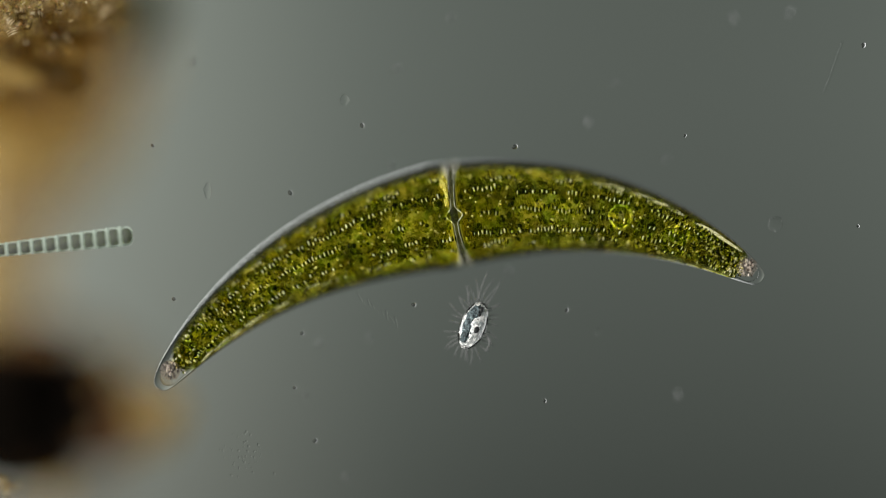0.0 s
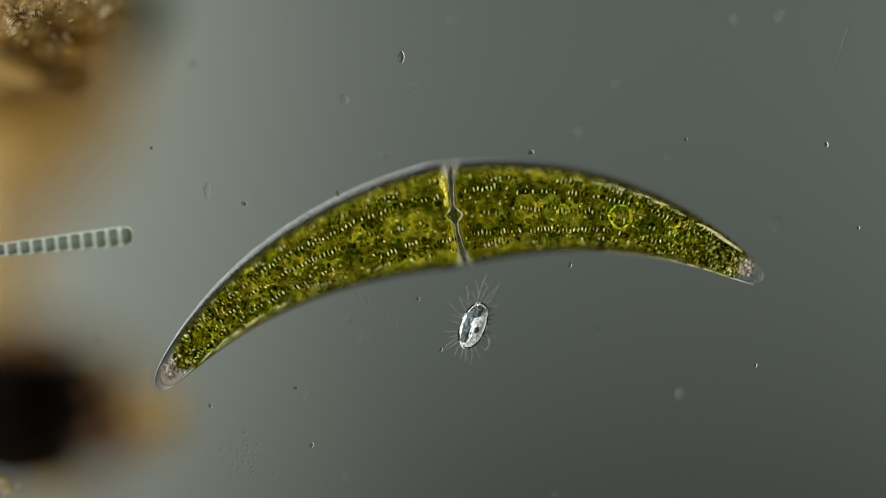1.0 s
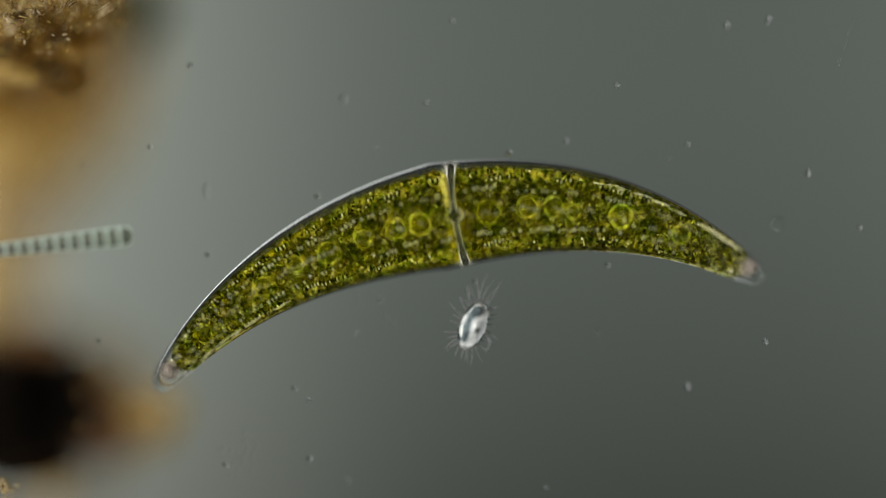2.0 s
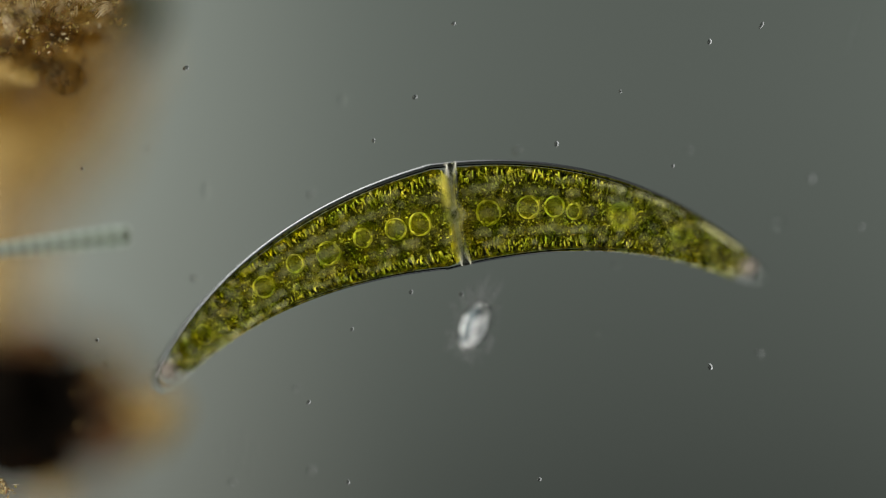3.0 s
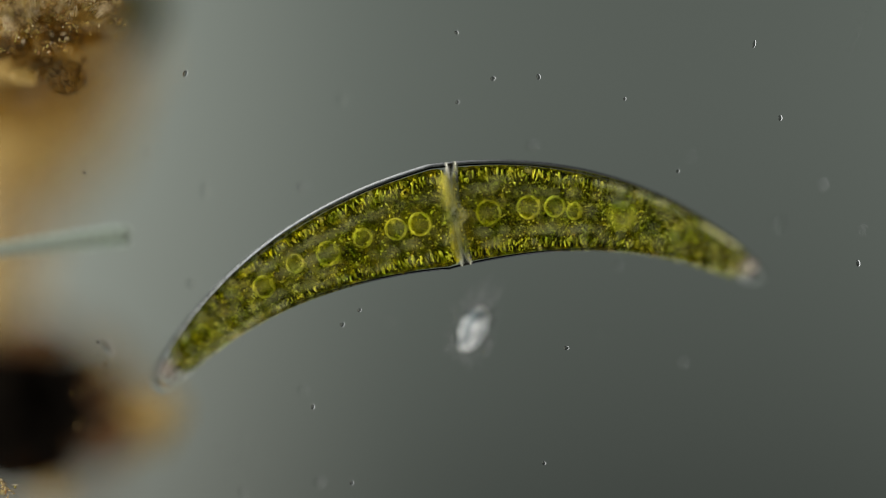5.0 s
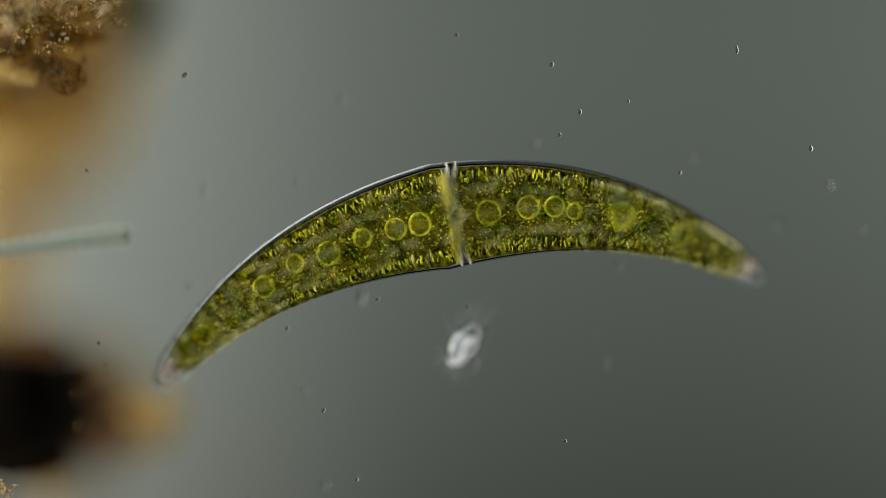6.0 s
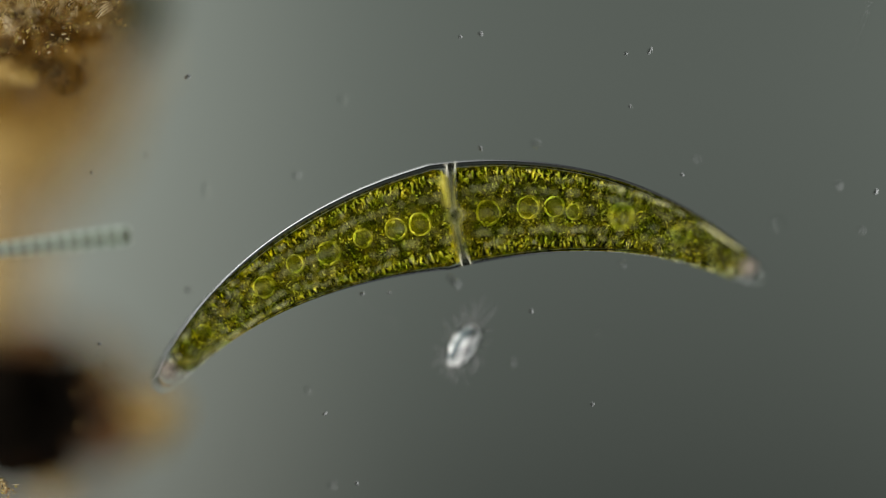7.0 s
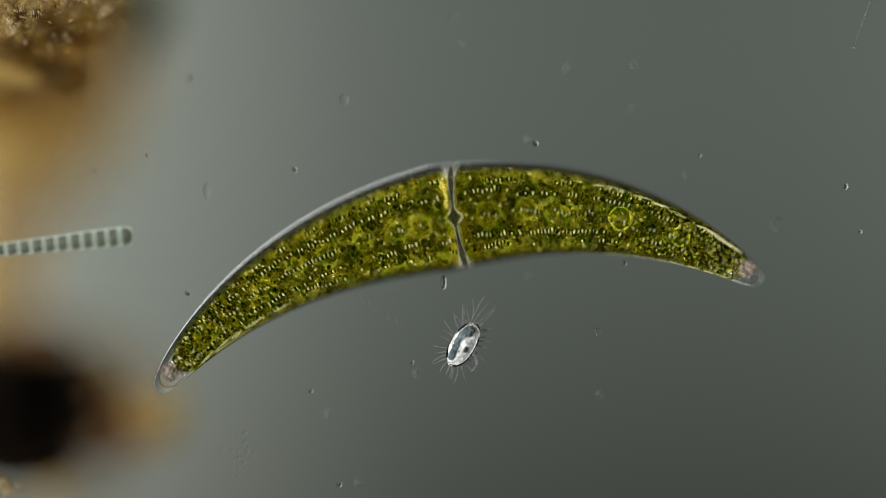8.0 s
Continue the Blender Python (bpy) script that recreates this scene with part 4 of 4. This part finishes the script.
def motions():
    walk(alga_cell, [(t, pose(ALGA.x, ALGA.y + dy * DIV, ALGA.z)) for t, dy in ((0, 0), (1.7, 0), (4.7, 0), (6.8, 0), (7.1, -0.4), (7.5, -2.0), (8.0, -3.5))])
    rows = []
    for t, x, y, turn in ((0, 838, 577, -22), (1.0, 838, 577, -22), (1.7, 838, 577, -22), (2.8, 839, 577, -23), (3.5, 839, 577, -23), (4.7, 840, 577, -23),
                          (5.3, 832, 593, -27), (5.8, 822, 609, -30), (6.5, 821, 611, -31), (7.0, 820, 612, -31), (8.0, 820, 611, -31)):
        p = field(x, y, 0.0202)
        rows.append((t, pose(p.x, p.y, p.z, 0, 0, turn)))
    walk(ciliate_body, rows)
    walk(thread, [(t, pose(*field(x, y, 0.0255), 0, 0, 0)) for t, x, y in ((0, 1480, 115), (0.5, 1487, 100), (1, 1491, 88), (1.5, 1495, 80), (4, 1510, 60), (8, 1530, 40))])
    for ob, z, track, turn in bacteria:
        rows = []
        for i, (t, x, y) in enumerate(track):
            p = field(x, y, z)
            rows.append((t, pose(p.x, p.y, p.z, 0, 0, turn + 25 * math.sin(1.7 * i + turn))))
        walk(ob, rows)


motions()
